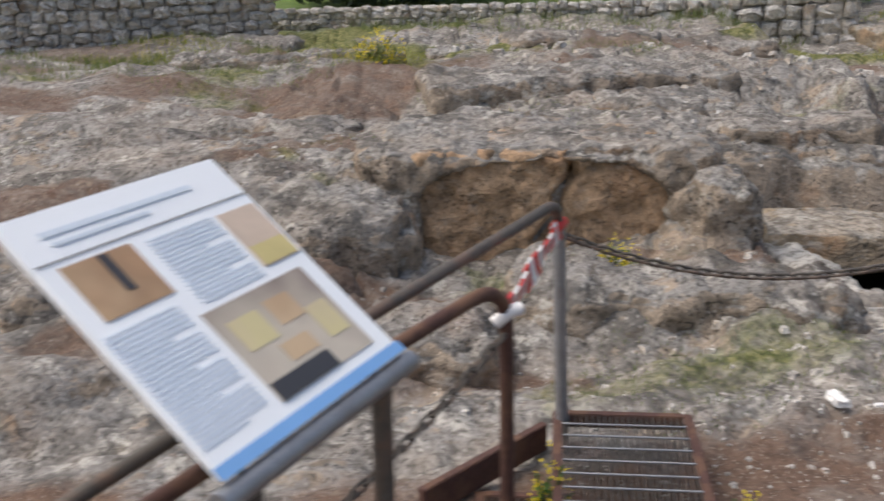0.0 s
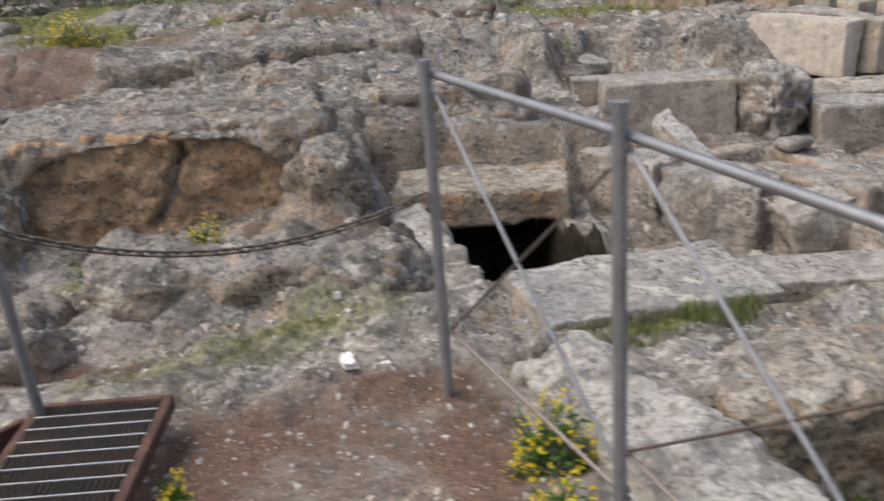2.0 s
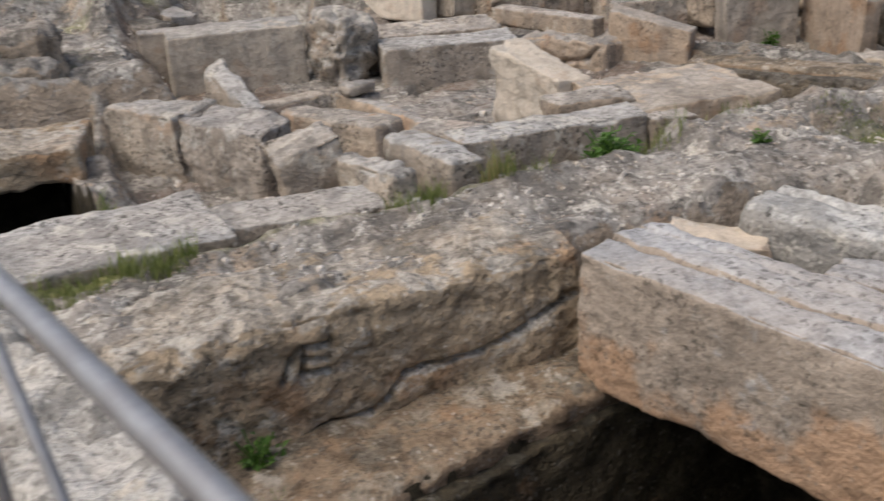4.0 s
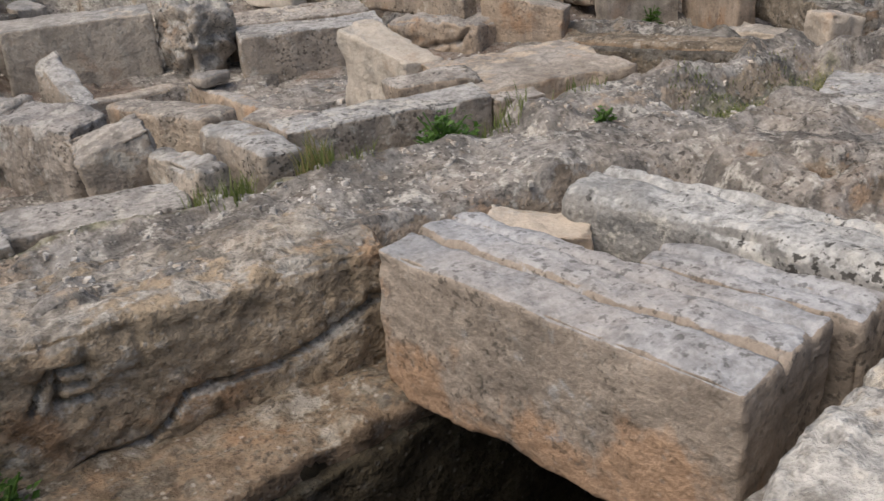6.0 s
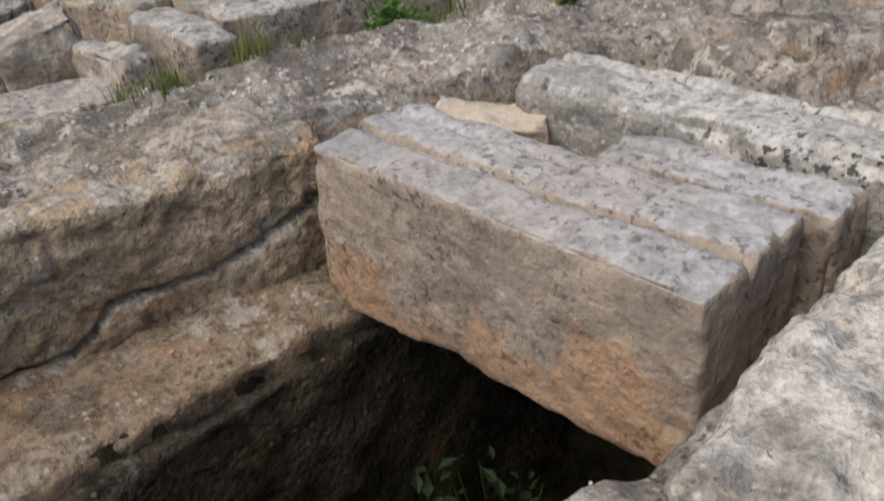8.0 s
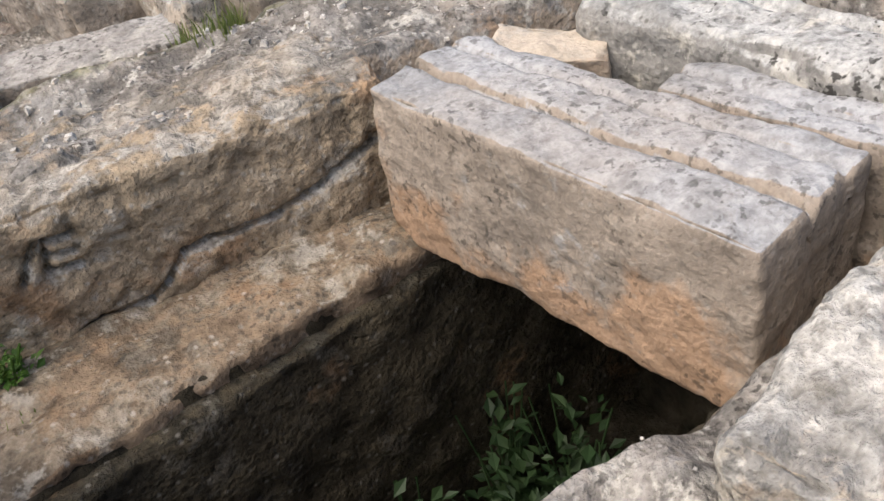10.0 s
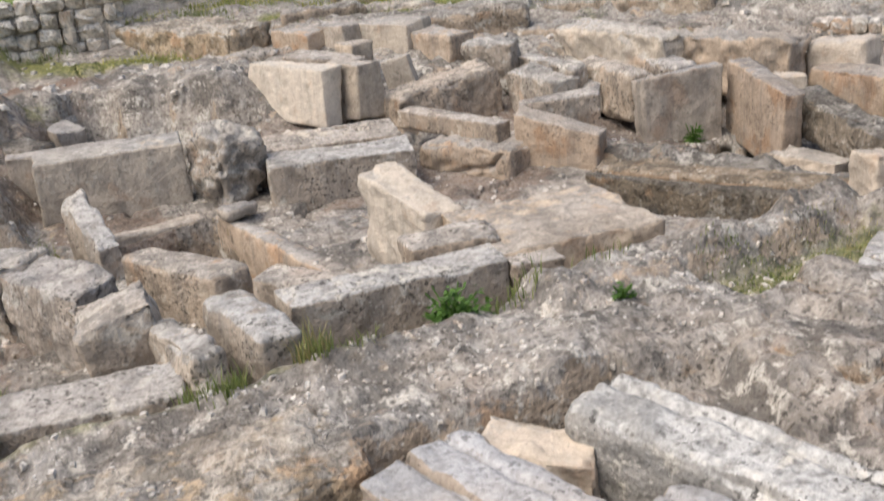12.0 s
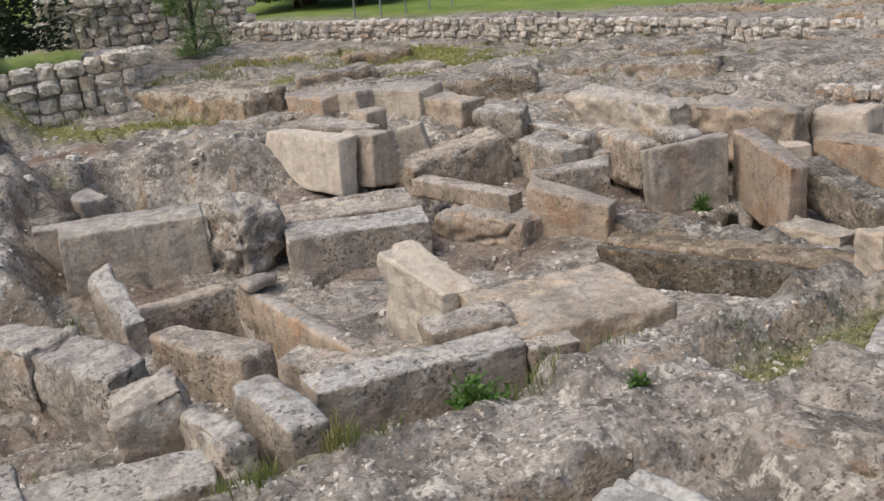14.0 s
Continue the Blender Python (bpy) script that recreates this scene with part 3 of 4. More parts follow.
stone("bank_rock", 2.20, 2.27, 0.10, 1.42, 0.38, 0.6, -72, "rough pale whitish rock bank beside the railing", PALEGREY, rough=0.05, radius=0.09, category="rock", group="rock banks of the first tomb")
stone("bank_rock", 5.07, 0.72, 0.20, 2.4, 0.70, 0.6, 16, "rough pale whitish rock bank beside the cover slabs", PALEGREY, rough=0.04, radius=0.06, cell=0.02, square=0.2, category="rock", group="rock banks of the first tomb")
# sides of the rock-cut pits
def wall_of_pit(x, y, top, l, w, h, yaw, label, material, rough, cell):
    ob = stone("wall_pit", x, y, top, l, w, h, yaw, label, material, rough=rough, cell=cell, category="rock wall", group="")
    return tagged(ob, kind="structure")


stone("pit_ledge", 3.35, 2.21, -0.325, 1.9, 0.50, 0.22, 11, "narrow brown rock ledge along the pit", LEDGE, rough=0.028, radius=0.04, category="rock ledge", group="sides of the pits")
# both walls have the pit's shade in their dark colour
wall_of_pit(3.64, 2.04, -0.40, 2.5, 0.16, 1.35, 12, "damp dark cut side of the first pit, its shade in the colour", DAMP_SHADE, rough=0.025, cell=0.04)
wall_of_pit(2.58, 1.30, -0.36, 1.1, 0.16, 1.35, 102, "damp dark cut end of the first pit, its shade in the colour", DAMP_SHADE, rough=0.025, cell=0.04)
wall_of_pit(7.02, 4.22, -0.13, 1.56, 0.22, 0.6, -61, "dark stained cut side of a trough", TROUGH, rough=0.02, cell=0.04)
wall_of_pit(3.98, 6.00, -0.20, 0.8, 0.14, 0.75, 10, "tan cut end of a rock-cut pit", STONE, rough=0.015, cell=0.035)
wall_of_pit(4.67, 5.0, -0.205, 1.95, 0.14, 0.75, -80, "tan cut side of a rock-cut pit", ORANGE, rough=0.015, cell=0.035)
# ---- blocks of the tombs ----
DRESSED = dict(rough=0.011, radius=0.010, cell=0.019)


def block(x, y, top, l, w, h, yaw, label, material=None, **more):
    """A dressed block with crisp, lightly chipped edges."""
    return stone("stone_block", x, y, top, l, w, h, yaw, label, material or STONE, **{**DRESSED, **more})


block(3.93, 6.58, .24, .96, .27, .58, -10, "dressed tan limestone block standing on edge", square=0.5)
block(3.80, 6.84, .22, .98, .13, .55, -11, "thin dressed tan slab standing close behind a block", square=0.4)
block(5.36, 6.02, .05, 1.00, .40, .46, -17, "grey weathered limestone block with a grooved top", GREYSTONE, grooves=((0.10, 0.02, 0.04),), square=0.5)
block(5.43, 6.48, .07, 1.02, .48, .46, -17, "grey weathered limestone slab with long grooves on top", GREYSTONE, grooves=((-0.12, 0.03, 0.03), (0.02, 0.02, 0.045), (0.16, 0.03, 0.04)), square=0.5)
block(5.60, 7.63, .42, 1.12, .18, .48, -74, "smooth pale dressed slab leaning over a hollow", PALE, rx=-6)
block(5.98, 7.22, .42, .34, .28, .45, -68, "pale dressed stub with a round hole beside a slab", STONE)
block(6.28, 7.92, .47, .25, .24, .55, 14, "worn upright limestone slab standing among blocks", STONE, ry=4)
block(6.44, 7.44, .36, .26, .18, .3, -30, "small grey-topped block leaning on an upright slab", STONE, ry=-14)
block(6.98, 8.75, .50, .83, .40, .45, -68, "flat-topped weathered limestone block", STONE)
block(7.22, 8.09, .42, .61, .30, .35, -77, "ochre block of broken limestone", ORANGE, rough=0.02)
block(6.31, 9.32, .46, .64, .40, .4, -73, "ochre limestone block in the scarp", ORANGE, rough=0.018)
block(6.60, 9.06, .49, .52, .40, .4, -67, "weathered tan block in the scarp", STONE)
block(6.77, 5.47, .09, .60, .22, .55, -53, "ochre limestone slab with a broken shoulder standing on edge", ORANGE, skew=-0.14)
block(7.03, 5.84, .17, .60, .20, .70, -25, "tall pale grey-topped slab standing upright", STONEGREY, skew=0.05)
block(7.98, 5.66, .20, .64, .20, .55, -18, "tall dressed limestone slab standing upright", STONE, skew=0.05)
block(8.30, 5.10, .17, .93, .17, .55, -110, "ochre slab leaning into a pit", ORANGE, ry=5)
block(8.38, 4.42, .02, 1.30, .30, .26, -107, "long dark lichened slab sloping down into a pit", DARKROCK, ry=5, rough=0.028)
block(6.66, 7.07, .20, 1.02, .40, .55, 3, "broad weathered limestone block with a rounded lichened top", STONEGREY, rough=0.028, radius=0.05, skew=0.08)
block(7.36, 6.58, .19, .72, .26, .45, -92, "worn tan block of limestone leaning on its neighbour", STONEGREY, rough=0.02)
block(7.62, 6.86, .22, .80, .16, .4, -88, "dark-topped slab lying between blocks", GREYSTONE, rough=0.02)
block(7.80, 6.55, .07, .38, .32, .25, -65, "pale grey flat block", GREYSTONE)
block(7.87, 6.36, .20, 1.00, .24, .42, -96, "thick brown block with a pale rounded top", STONEGREY, rough=0.024, radius=0.05)
block(8.36, 6.31, .19, .80, .22, .42, -101, "dark grey-topped limestone block", GREYSTONE, rough=0.024, radius=0.04)
block(9.06, 5.90, .16, .62, .30, .40, -74, "ochre limestone slab on edge", ORANGE)
block(8.78, 5.34, .10, .22, .16, .40, -30, "small pale upright stone beside an ochre slab", PALE)
block(9.22, 5.05, .10, .80, .30, .45, -90, "long tan limestone block with an ochre foot", ORANGE, rough=0.02)
block(8.03, 4.40, -.19, .52, .24, .16, -82, "small loose stone lying over a pit", STONE, rough=0.02)
block(7.45, 3.40, .13, .26, .22, .72, -3, "pierced upright pale stone by the ridge", PALE, rough=0.018, cell=0.012, arch=(-0.03, 0.03, 0.10, 0.03, 0.10))
block(4.65, 3.51, .155, .98, .20, .40, -6, "long grey kerb stone along the ridge", GREYSTONE, square=0.5)
block(4.36, 3.93, .07, .44, .20, .3, -58, "small rounded limestone block", STONEGREY, radius=0.03)
block(4.01, 3.46, .17, .56, .20, .48, -80, "squat weathered block leaning in a row", GREYSTONE, radius=0.025, rough=0.018)
block(3.95, 4.52, .07, .74, .24, .42, -63, "rounded limestone block at a pit edge", STONEGREY, radius=0.035)
block(3.75, 3.53, .14, .55, .15, .45, -80, "rough tapering limestone block", STONEGREY, rough=0.03, radius=0.04, skew=0.05)
block(5.12, 4.36, .23, .58, .24, .46, -80, "pale broken wedge of limestone", PALE, skew=-0.16, rough=0.02)
block(5.02, 3.72, .17, .44, .24, .25, -12, "flat grey stone on the kerb", GREYSTONE, rough=0.02)
block(5.55, 3.72, .15, .86, .66, .32, -6, "thick flat limestone slab with dark stains", STONE, rough=0.016, square=0.5)
block(5.26, 3.40, .12, .24, .18, .3, -8, "small mossy grey stone at the end of a kerb", GREYSTONE, rough=0.02)
block(3.66, 5.60, .06, .62, .14, .42, -80, "narrow stone leaning beside a pit", GREYSTONE, rough=0.02, skew=-0.2)
block(3.39, 4.52, .15, .64, .26, .48, -65, "tilted limestone block with stained lichened sides", STONEGREY, rough=0.024)
block(3.12, 5.05, .15, .55, .30, .48, -60, "limestone block with a dark stained side", STONEGREY, rough=0.024)
block(3.53, 3.90, .18, .34, .30, .45, -6, "slanting slab with dark lichen", STONEGREY, ry=-14, rough=0.03)
block(3.34, 3.42, .05, .74, .30, .25, -10, "flat dressed grey slab lying by the ridge", GREYSTONE, square=0.4)
block(2.53, 3.47, .08, .98, .60, .24, 3, "broad flat grey slab on the ground", GREYSTONE)
block(3.30, 7.4, .24, .9, .25, .3, -60, "worn stone at the rim of a hollow", DARKROCK, rough=0.03)
stone("lintel_slab", 2.20, 5.10, 0.10, 1.00, 0.52, 0.21, -12, "thick tan lintel slab over a dark tomb opening", RIDGE, rough=0.02, category="lintel")
block(5.98, 7.92, .40, .85, .26, .42, -66, "grey lichened slab lying behind a pale one", GREYSTONE, rough=0.02)
block(6.30, 6.20, .10, 1.06, .16, .14, -73, "long thin grey slab on a brown rock", GREYSTONE)
block(6.34, 5.86, -.04, .80, .42, .4, -58, "brown cracked rock with rounded shoulders", ORANGE, rough=0.035, radius=0.07, cell=0.018,
      carve=((-0.40, 0.02, -0.2, -0.03), (-0.2, -0.03, 0.0, 0.04), (0.0, 0.04, 0.2, 0.07), (0.2, 0.07, 0.28, 0.16)), stroke=(0.012, 0.05))
block(7.38, 7.42, .34, .40, .30, .4, -50, "small rough grey block of limestone", GREYSTONE, rough=0.03)
block(3.62, 8.32, .24, 1.30, .24, .5, -70, "leaning tan slab at the rim of a hollow", STONE, ry=5, rough=0.018)
block(6.55, 2.25, .10, .75, .55, .3, -64, "broad flat blue-grey slab beside a grassy basin", GREYSTONE)

# a rough boulder and further blocks
stone("boulder", 4.64, 6.38, 0.25, 0.42, 0.46, 0.62, 20, "rough pitted limestone boulder between dressed blocks", STONEGREY, rough=0.085, radius=0.13, cell=0.018, category="boulder", group="boulders")
stone("boulder", 4.56, 5.85, -0.10, 0.24, 0.17, 0.09, 10, "small rounded stone on the pit rim", STONE, rough=0.03, radius=0.05, category="boulder", group="boulders")
stone("boulder", 4.50, 2.15, 0.12, 0.36, 0.26, 0.3, -40, "pale broken stone wedged behind the cover slab", PALE, rough=0.03, category="boulder", group="boulders")


# ---- bedrock that stands out of the ground ----
def outcrop(x, y, top, l, w, h, yaw, label="grey lichened bedrock ledge breaking through the ground", material=None, rough=0.06, radius=0.10, cell=0.045, **more):
    return stone("rock_outcrop", x, y, top, l, w, h, yaw, label, material or OUTCROP, rough=rough, radius=radius, cell=cell, category="rock outcrop", group="bedrock outcrops", **more)


BROWN = rock_material("brown broken rock", (0.40, 0.275, 0.175), (0.27, 0.255, 0.235), 0.6, (0.4, 0.95), 0.5, 0.5, 0.15)
outcrop(0.45, 5.31, 0.56, 1.40, 0.72, 0.66, -2, "brown broken rock face of a niche with a long crack", BROWN, 0.045, 0.03, 0.02,
        carve=((0.16, 0.33, 0.18, 0.22), (0.18, 0.22, 0.10, 0.10), (0.10, 0.10, 0.11, 0.02), (0.11, 0.02, -0.02, -0.14)), stroke=(0.02, 0.11))
outcrop(0.46, 5.18, 0.60, 1.95, 0.56, 0.72, -2, "grey lichened rock with an arched hollow", None, 0.05, 0.10, 0.022, arch=(0.03, 0.70, -0.16, 0.43, 0.32))
outcrop(0.50, 5.80, 0.58, 1.7, 0.9, 0.12, -2, "grey lichened rock back behind the niche", None, 0.05, 0.06, 0.03)
outcrop(1.32, 5.05, 0.44, 0.36, 0.9, 0.6, 6, "grey rock shoulder beside the niche", None, 0.07, 0.1, 0.035)
outcrop(-0.72, 4.72, 0.40, 1.05, 0.85, 0.6, 12, "big rounded grey boulder beside the niche", None, 0.08, 0.26, 0.035)
outcrop(-1.5, 4.2, 0.28, 1.1, 0.8, 0.5, -10, "rounded grey bedrock hump with dark hollows", None, 0.09, 0.22, 0.04)
outcrop(0.95, 4.05, 0.22, 1.5, 0.50, 0.4, -9, "lumpy grey rock shelf above a mossy hollow", None, 0.075, 0.13, 0.028)
outcrop(-0.35, 3.75, 0.14, 1.0, 0.55, 0.35, 14, "lumpy grey rock shelf above a mossy hollow", None, 0.075, 0.13, 0.03)
outcrop(2.05, 6.10, 0.40, 1.3, 0.8, 0.6, -6, "smooth grey rock back above the tomb opening", None, 0.05, 0.14, 0.035)
outcrop(1.79, 4.35, 0.03, 0.24, 1.35, 0.4, 4, "sloping rock edge of the tomb opening", PALEGREY, 0.03, 0.04, 0.03)
rs = np.random.RandomState(12)
for k in range(11):
    x, y = rs.uniform(-3.2, 2.8), rs.uniform(5.9, 10.3)
    outcrop(x, y, ground_at(x, y) + rs.uniform(0.0, 0.06), rs.uniform(0.8, 2.4), rs.uniform(0.4, 0.9), 0.35, rs.uniform(-14, 10), radius=0.06, cell=0.045)
for k in range(44):
    d, a = rs.uniform(9.6, 15.5), rs.uniform(12, 54)
    x, y = 3.2 + d * math.sin(radians(a)), d * math.cos(radians(a))
    outcrop(x, y, ground_at(x, y) + rs.uniform(0.02, 0.10), rs.uniform(0.7, 2.4), rs.uniform(0.2, 0.55), 0.3, -a + rs.uniform(-16, 16), material=(OUTCROP, STONEGREY, OUTCROP, RIDGE)[k % 4], rough=0.05, radius=0.035, cell=0.05)
outcrop(8.42, 6.95, 0.36, 1.40, 0.40, 0.5, -83, "long tan rock-cut scarp with a lichened top", STONE, 0.055, 0.05, 0.03)
outcrop(8.86, 5.95, 0.33, 1.00, 0.40, 0.5, -68, "long tan rock-cut scarp with a lichened top", ORANGE, 0.055, 0.05, 0.03)
outcrop(9.42, 5.42, 0.27, 0.50, 0.35, 0.5, -68, "pale rock-cut block at the end of a scarp", PALE, 0.025, 0.03)
outcrop(5.66, 2.13, 0.13, 0.52, 0.32, 0.3, -66, "rough grey rock beside a grassy basin", None, 0.04, 0.07, 0.025)
outcrop(6.20, 2.36, 0.11, 0.6, 0.3, 0.3, -60, "rough grey rock beside a grassy basin", None, 0.04, 0.07, 0.025)
outcrop(7.36, 4.56, -0.13, 1.75, 0.36, 0.4, -72, "dark lichened rock ridge between two rock-cut troughs", DARKROCK, 0.05, 0.12, 0.035)
outcrop(7.13, 4.275, -0.10, 1.6, 0.24, 0.07, -61, "pale brown ledge along a rock-cut trough", LEDGE, 0.02, 0.03, 0.03)
outcrop(5.40, 10.35, 0.55, 1.95, 0.6, 0.5, -64, "brown-grey bedrock scarp below the terrace wall", RIDGE, 0.05, 0.04)
outcrop(7.75, 9.25, 0.30, 1.2, 0.5, 0.4, -40, "grey bedrock step in the slope", None, 0.05, 0.08)


# ---- small builders ----
def tube(name, points, radius, material, parent=None, label="", sides=10, closed=False):
    """A round pipe along points."""
    pts = [Vector(p) for p in points]
    verts, faces = [], []
    n = len(pts)
    for i, p in enumerate(pts):
        a, b = pts[(i - 1) % n if closed else max(i - 1, 0)], pts[(i + 1) % n if closed else min(i + 1, n - 1)]
        d = (b - a).normalized()
        side = d.cross(Vector((0, 0, 1)))
        if side.length < 0.05:
            side = d.cross(Vector((1, 0.3, 0)))
        side.normalize()
        up = side.cross(d)
        for k in range(sides):
            t = 2 * math.pi * k / sides
            verts.append(p + radius * (math.cos(t) * side + math.sin(t) * up))
    for i in range(n if closed else n - 1):
        for k in range(sides):
            j = (i + 1) % n
            faces.append((i * sides + k, i * sides + (k + 1) % sides, j * sides + (k + 1) % sides, j * sides + k))
    if not closed:
        m = len(verts)
        verts += verts[:sides] + verts[(n - 1) * sides:n * sides]
        faces.append(tuple(m + k for k in range(sides))[::-1])
        faces.append(tuple(m + sides + k for k in range(sides)))
    return mesh_object(name, verts, faces, material, parent, label, smooth=True)


def box(name, m, size, material, parent=None, label="", bevel=0.003):
    bm = bmesh.new()
    bmesh.ops.create_cube(bm, size=1.0, matrix=m @ Matrix.Diagonal((*size, 1)))
    if bevel:
        bmesh.ops.bevel(bm, geom=bm.edges[:], offset=min(bevel, 0.3 * min(size)), segments=2, affect="EDGES")
    return part(name, bm, material, parent, label)


def rounded(points, r=0.07, steps=5):
    """Points with their inner corners rounded."""
    pts = [Vector(p) for p in points]
    out = [pts[0]]
    for a, b, c in zip(pts, pts[1:], pts[2:]):
        p, q = b + (a - b).normalized() * min(r, (a - b).length / 2), b + (c - b).normalized() * min(r, (c - b).length / 2)
        for i in range(steps + 1):
            t = i / steps
            out.append(p * (1 - t) ** 2 + b * 2 * t * (1 - t) + q * t * t)
    return out + [pts[-1]]


# ---- railing along the path ----
rail_posts = [(1.615, 2.88), (1.925, 2.02), (2.225, 0.89), (2.40, 0.16)]
railing = thing("railing", 1.615, 2.88, 0, "grey galvanised steel railing with wire bracing along the path", "railing")
RB = railing.matrix_basis.inverted()


def lr(x, y, z):
    return RB @ Vector((x, y, z))


for (px, py), high in zip(rail_posts, (1.15, 1.16, 1.085, 1.10)):
    slim = 0.45 if 0.5 < py < 1.5 else 1.0
    post = tube("post", [lr(px, py, -0.12), lr(px, py, high)], 0.0185 * slim, STEEL, railing, sides=14)
    tube("cap", [lr(px, py, high - 0.005), lr(px, py, high + 0.013)], 0.0215 * slim, STEEL, post, sides=14)
    tube("bracket", [lr(px, py, 1.03), lr(px, py, 1.07)], 0.0205 * slim, STEEL, post, sides=14)
off = 0.026
tops = [lr(px + off, py + 0.01, high) for (px, py), high in zip(rail_posts, (1.115, 1.09, 1.075, 1.09))]
tube("top_rail", tops, 0.0135, STEEL, railing)
for (ax, ay), (bx, by) in zip(rail_posts, rail_posts[1:]):
    tube("lower_wire", [lr(ax + off, ay, 0.24), lr(bx + off, by, 0.10)], 0.008, WIRE, railing, sides=6)
    tube("brace_wire", [lr(ax + off, ay, 1.06), lr(bx + off, by, 0.12)], 0.0075, STEEL, railing, sides=6)
    tube("brace_wire", [lr(ax + off, ay, 0.25), lr(bx + off, by, 1.06)], 0.005, DARKPIPE, railing, sides=6)

# ---- stair rails, barrier tape and steps ----
near_rail = tagged(tube("stair_handrail", rounded([(0.03, 2.36, -0.1), (0.03, 2.36, 0.845), (-0.285, 2.02, 0.80), (-1.0, 1.25, 0.66)], 0.14, 7), 0.019, RUST),
                   "brown rusty bent-pipe handrail of the metal steps", "handrail", "handrails of the steps")
far_rail = tagged(tube("stair_handrail", rounded([(0.245, 2.92, 0.80), (0.23, 2.90, 0.885), (0.11, 2.74, 0.87), (-0.36, 2.18, 0.80), (-1.04, 1.38, 0.68)], 0.06, 6), 0.0175, DARKPIPE),
                  "dark weathered handrail with a hooked end beside the steps", "handrail", "handrails of the steps")
tagged(tube("barrier_post", [(0.27, 2.93, -0.1), (0.245, 2.92, 0.80)], 0.02, STEEL), "grey steel post holding the chain and tape", "post")
tape = thing("barrier_tape", 0.03, 2.35, 0.76, "red and white barrier tape tied between two handrails", "barrier tape")
ta, tb = Vector((0, 0, 0.0)), Vector((0.218, 0.57, 0.045))
for i in range(13):
    p, q = ta.lerp(tb, i / 13), ta.lerp(tb, (i + 1) / 13)
    tw = 0.25 * math.sin(i * 0.9)
    d = (q - p).normalized()
    side = (Vector((0, 0, 1)) * math.cos(tw) + Vector((1, -0.4, 0)) * math.sin(tw)).normalized()
    w = 0.034 - 0.004 * abs(math.sin(i * 0.7))
    thick = d.cross(side).normalized() * 0.004
    vs = [p - side * w - thick, p + side * w - thick, q + side * w - thick, q - side * w - thick, p - side * w + thick, p + side * w + thick, q + side * w + thick, q - side * w + thick]
    mesh_object("red_stripe" if i % 2 == 0 else "white_stripe", vs, [(0, 1, 2, 3), (7, 6, 5, 4), (0, 4, 5, 1), (1, 5, 6, 2), (2, 6, 7, 3), (3, 7, 4, 0)], REDTAPE if i % 2 == 0 else WHITETAPE, tape)
tube("knot", [ta + Vector((-0.03, 0.0, -0.03)), ta + Vector((0.005, 0.0, 0.0)), ta + Vector((0.035, 0.02, 0.0))], 0.019, WHITETAPE, tape, "white and red tape knot", 8)
tube("knot", [tb + Vector((-0.02, -0.03, 0.0)), tb + Vector((0.01, 0.012, 0.012))], 0.02, REDTAPE, tape, "", 8)


def grating(x, y, z, w, d, yaw, bars):
    g = thing("steel_grating_step", x, y, z, "rusty brown steel grating step beside the path", "metal step", yaw, "steps of steel grating")
    for sx in (-1, 1):
        box("side_bar", pose(sx * w / 2, 0, -0.025), (0.03, d + 0.03, 0.05), RUST, g)
    for sy in (-1, 1):
        box("end_bar", pose(0, sy * d / 2, -0.022), (w - 0.03, 0.03, 0.05), RUST, g)
    for i in range(1, bars):
        box("bearing_bar", pose(-w / 2 + w * i / bars, 0, -0.014), (0.004, d - 0.03, 0.026), DARKPIPE, g, bevel=0)
    for i in range(1, 8):
        tube("cross_rod", [(-w / 2 + 0.015, -d / 2 + d * i / 8, 0.0), (w / 2 - 0.015, -d / 2 + d * i / 8, 0.0)], 0.004, STEEL, g, sides=5)
    return g


grating(0.425, 2.64, 0.135, 0.43, 0.60, -8, 22)
grating(0.08, 2.36, 0.02, 0.30, 0.60, -8, 15)
tagged(box("stair_stringer", pose(0.0, 2.76, 0.06, 0, 0, -48), (0.03, 0.56, 0.10), RUST), "rusty brown steel stringer of the steps", "metal step")


# ---- chains ----
def chain(x0, y0, z0, x1, y1, z1, sag, links, label):
    c = thing("chain", x0, y0, z0, label, "chain", 0, "chains")
    ring = []
    for k in range(14):
        t = 2 * math.pi * k / 14
        ring.append(Vector((0.017 * math.cos(t) + (0.010 if math.cos(t) > 0 else -0.010), 0.0105 * math.sin(t), 0)))
    data = None
    for i in range(links):
        t = (i + 0.5) / links
        p = Vector(((x1 - x0) * t, (y1 - y0) * t, (z1 - z0) * t - 4 * sag * t * (1 - t)))
        d = Vector((x1 - x0, y1 - y0, (z1 - z0) - 4 * sag * (1 - 2 * t))).normalized()
        if data is None:
            ob = tube("link", ring, 0.0048, DARKPIPE, c, sides=6, closed=True)
            data = ob.data
        else:
            ob = new("link", data)
            ob.parent = c
        q = d.to_track_quat("X", "Z").to_matrix().to_4x4()
        ob.matrix_basis = Matrix.Translation(p) @ q @ pose(0, 0, 0, 90 * (i % 2) + 20)
    return c


chain(0.26, 2.92, 0.775, 1.59, 2.87, 0.74, 0.135, 35, "dark rusty steel chain sagging between two posts")
chain(0.02, 2.34, 0.70, -0.75, 1.62, 0.34, 0.05, 29, "dark rusty steel chain hanging beside the handrail")

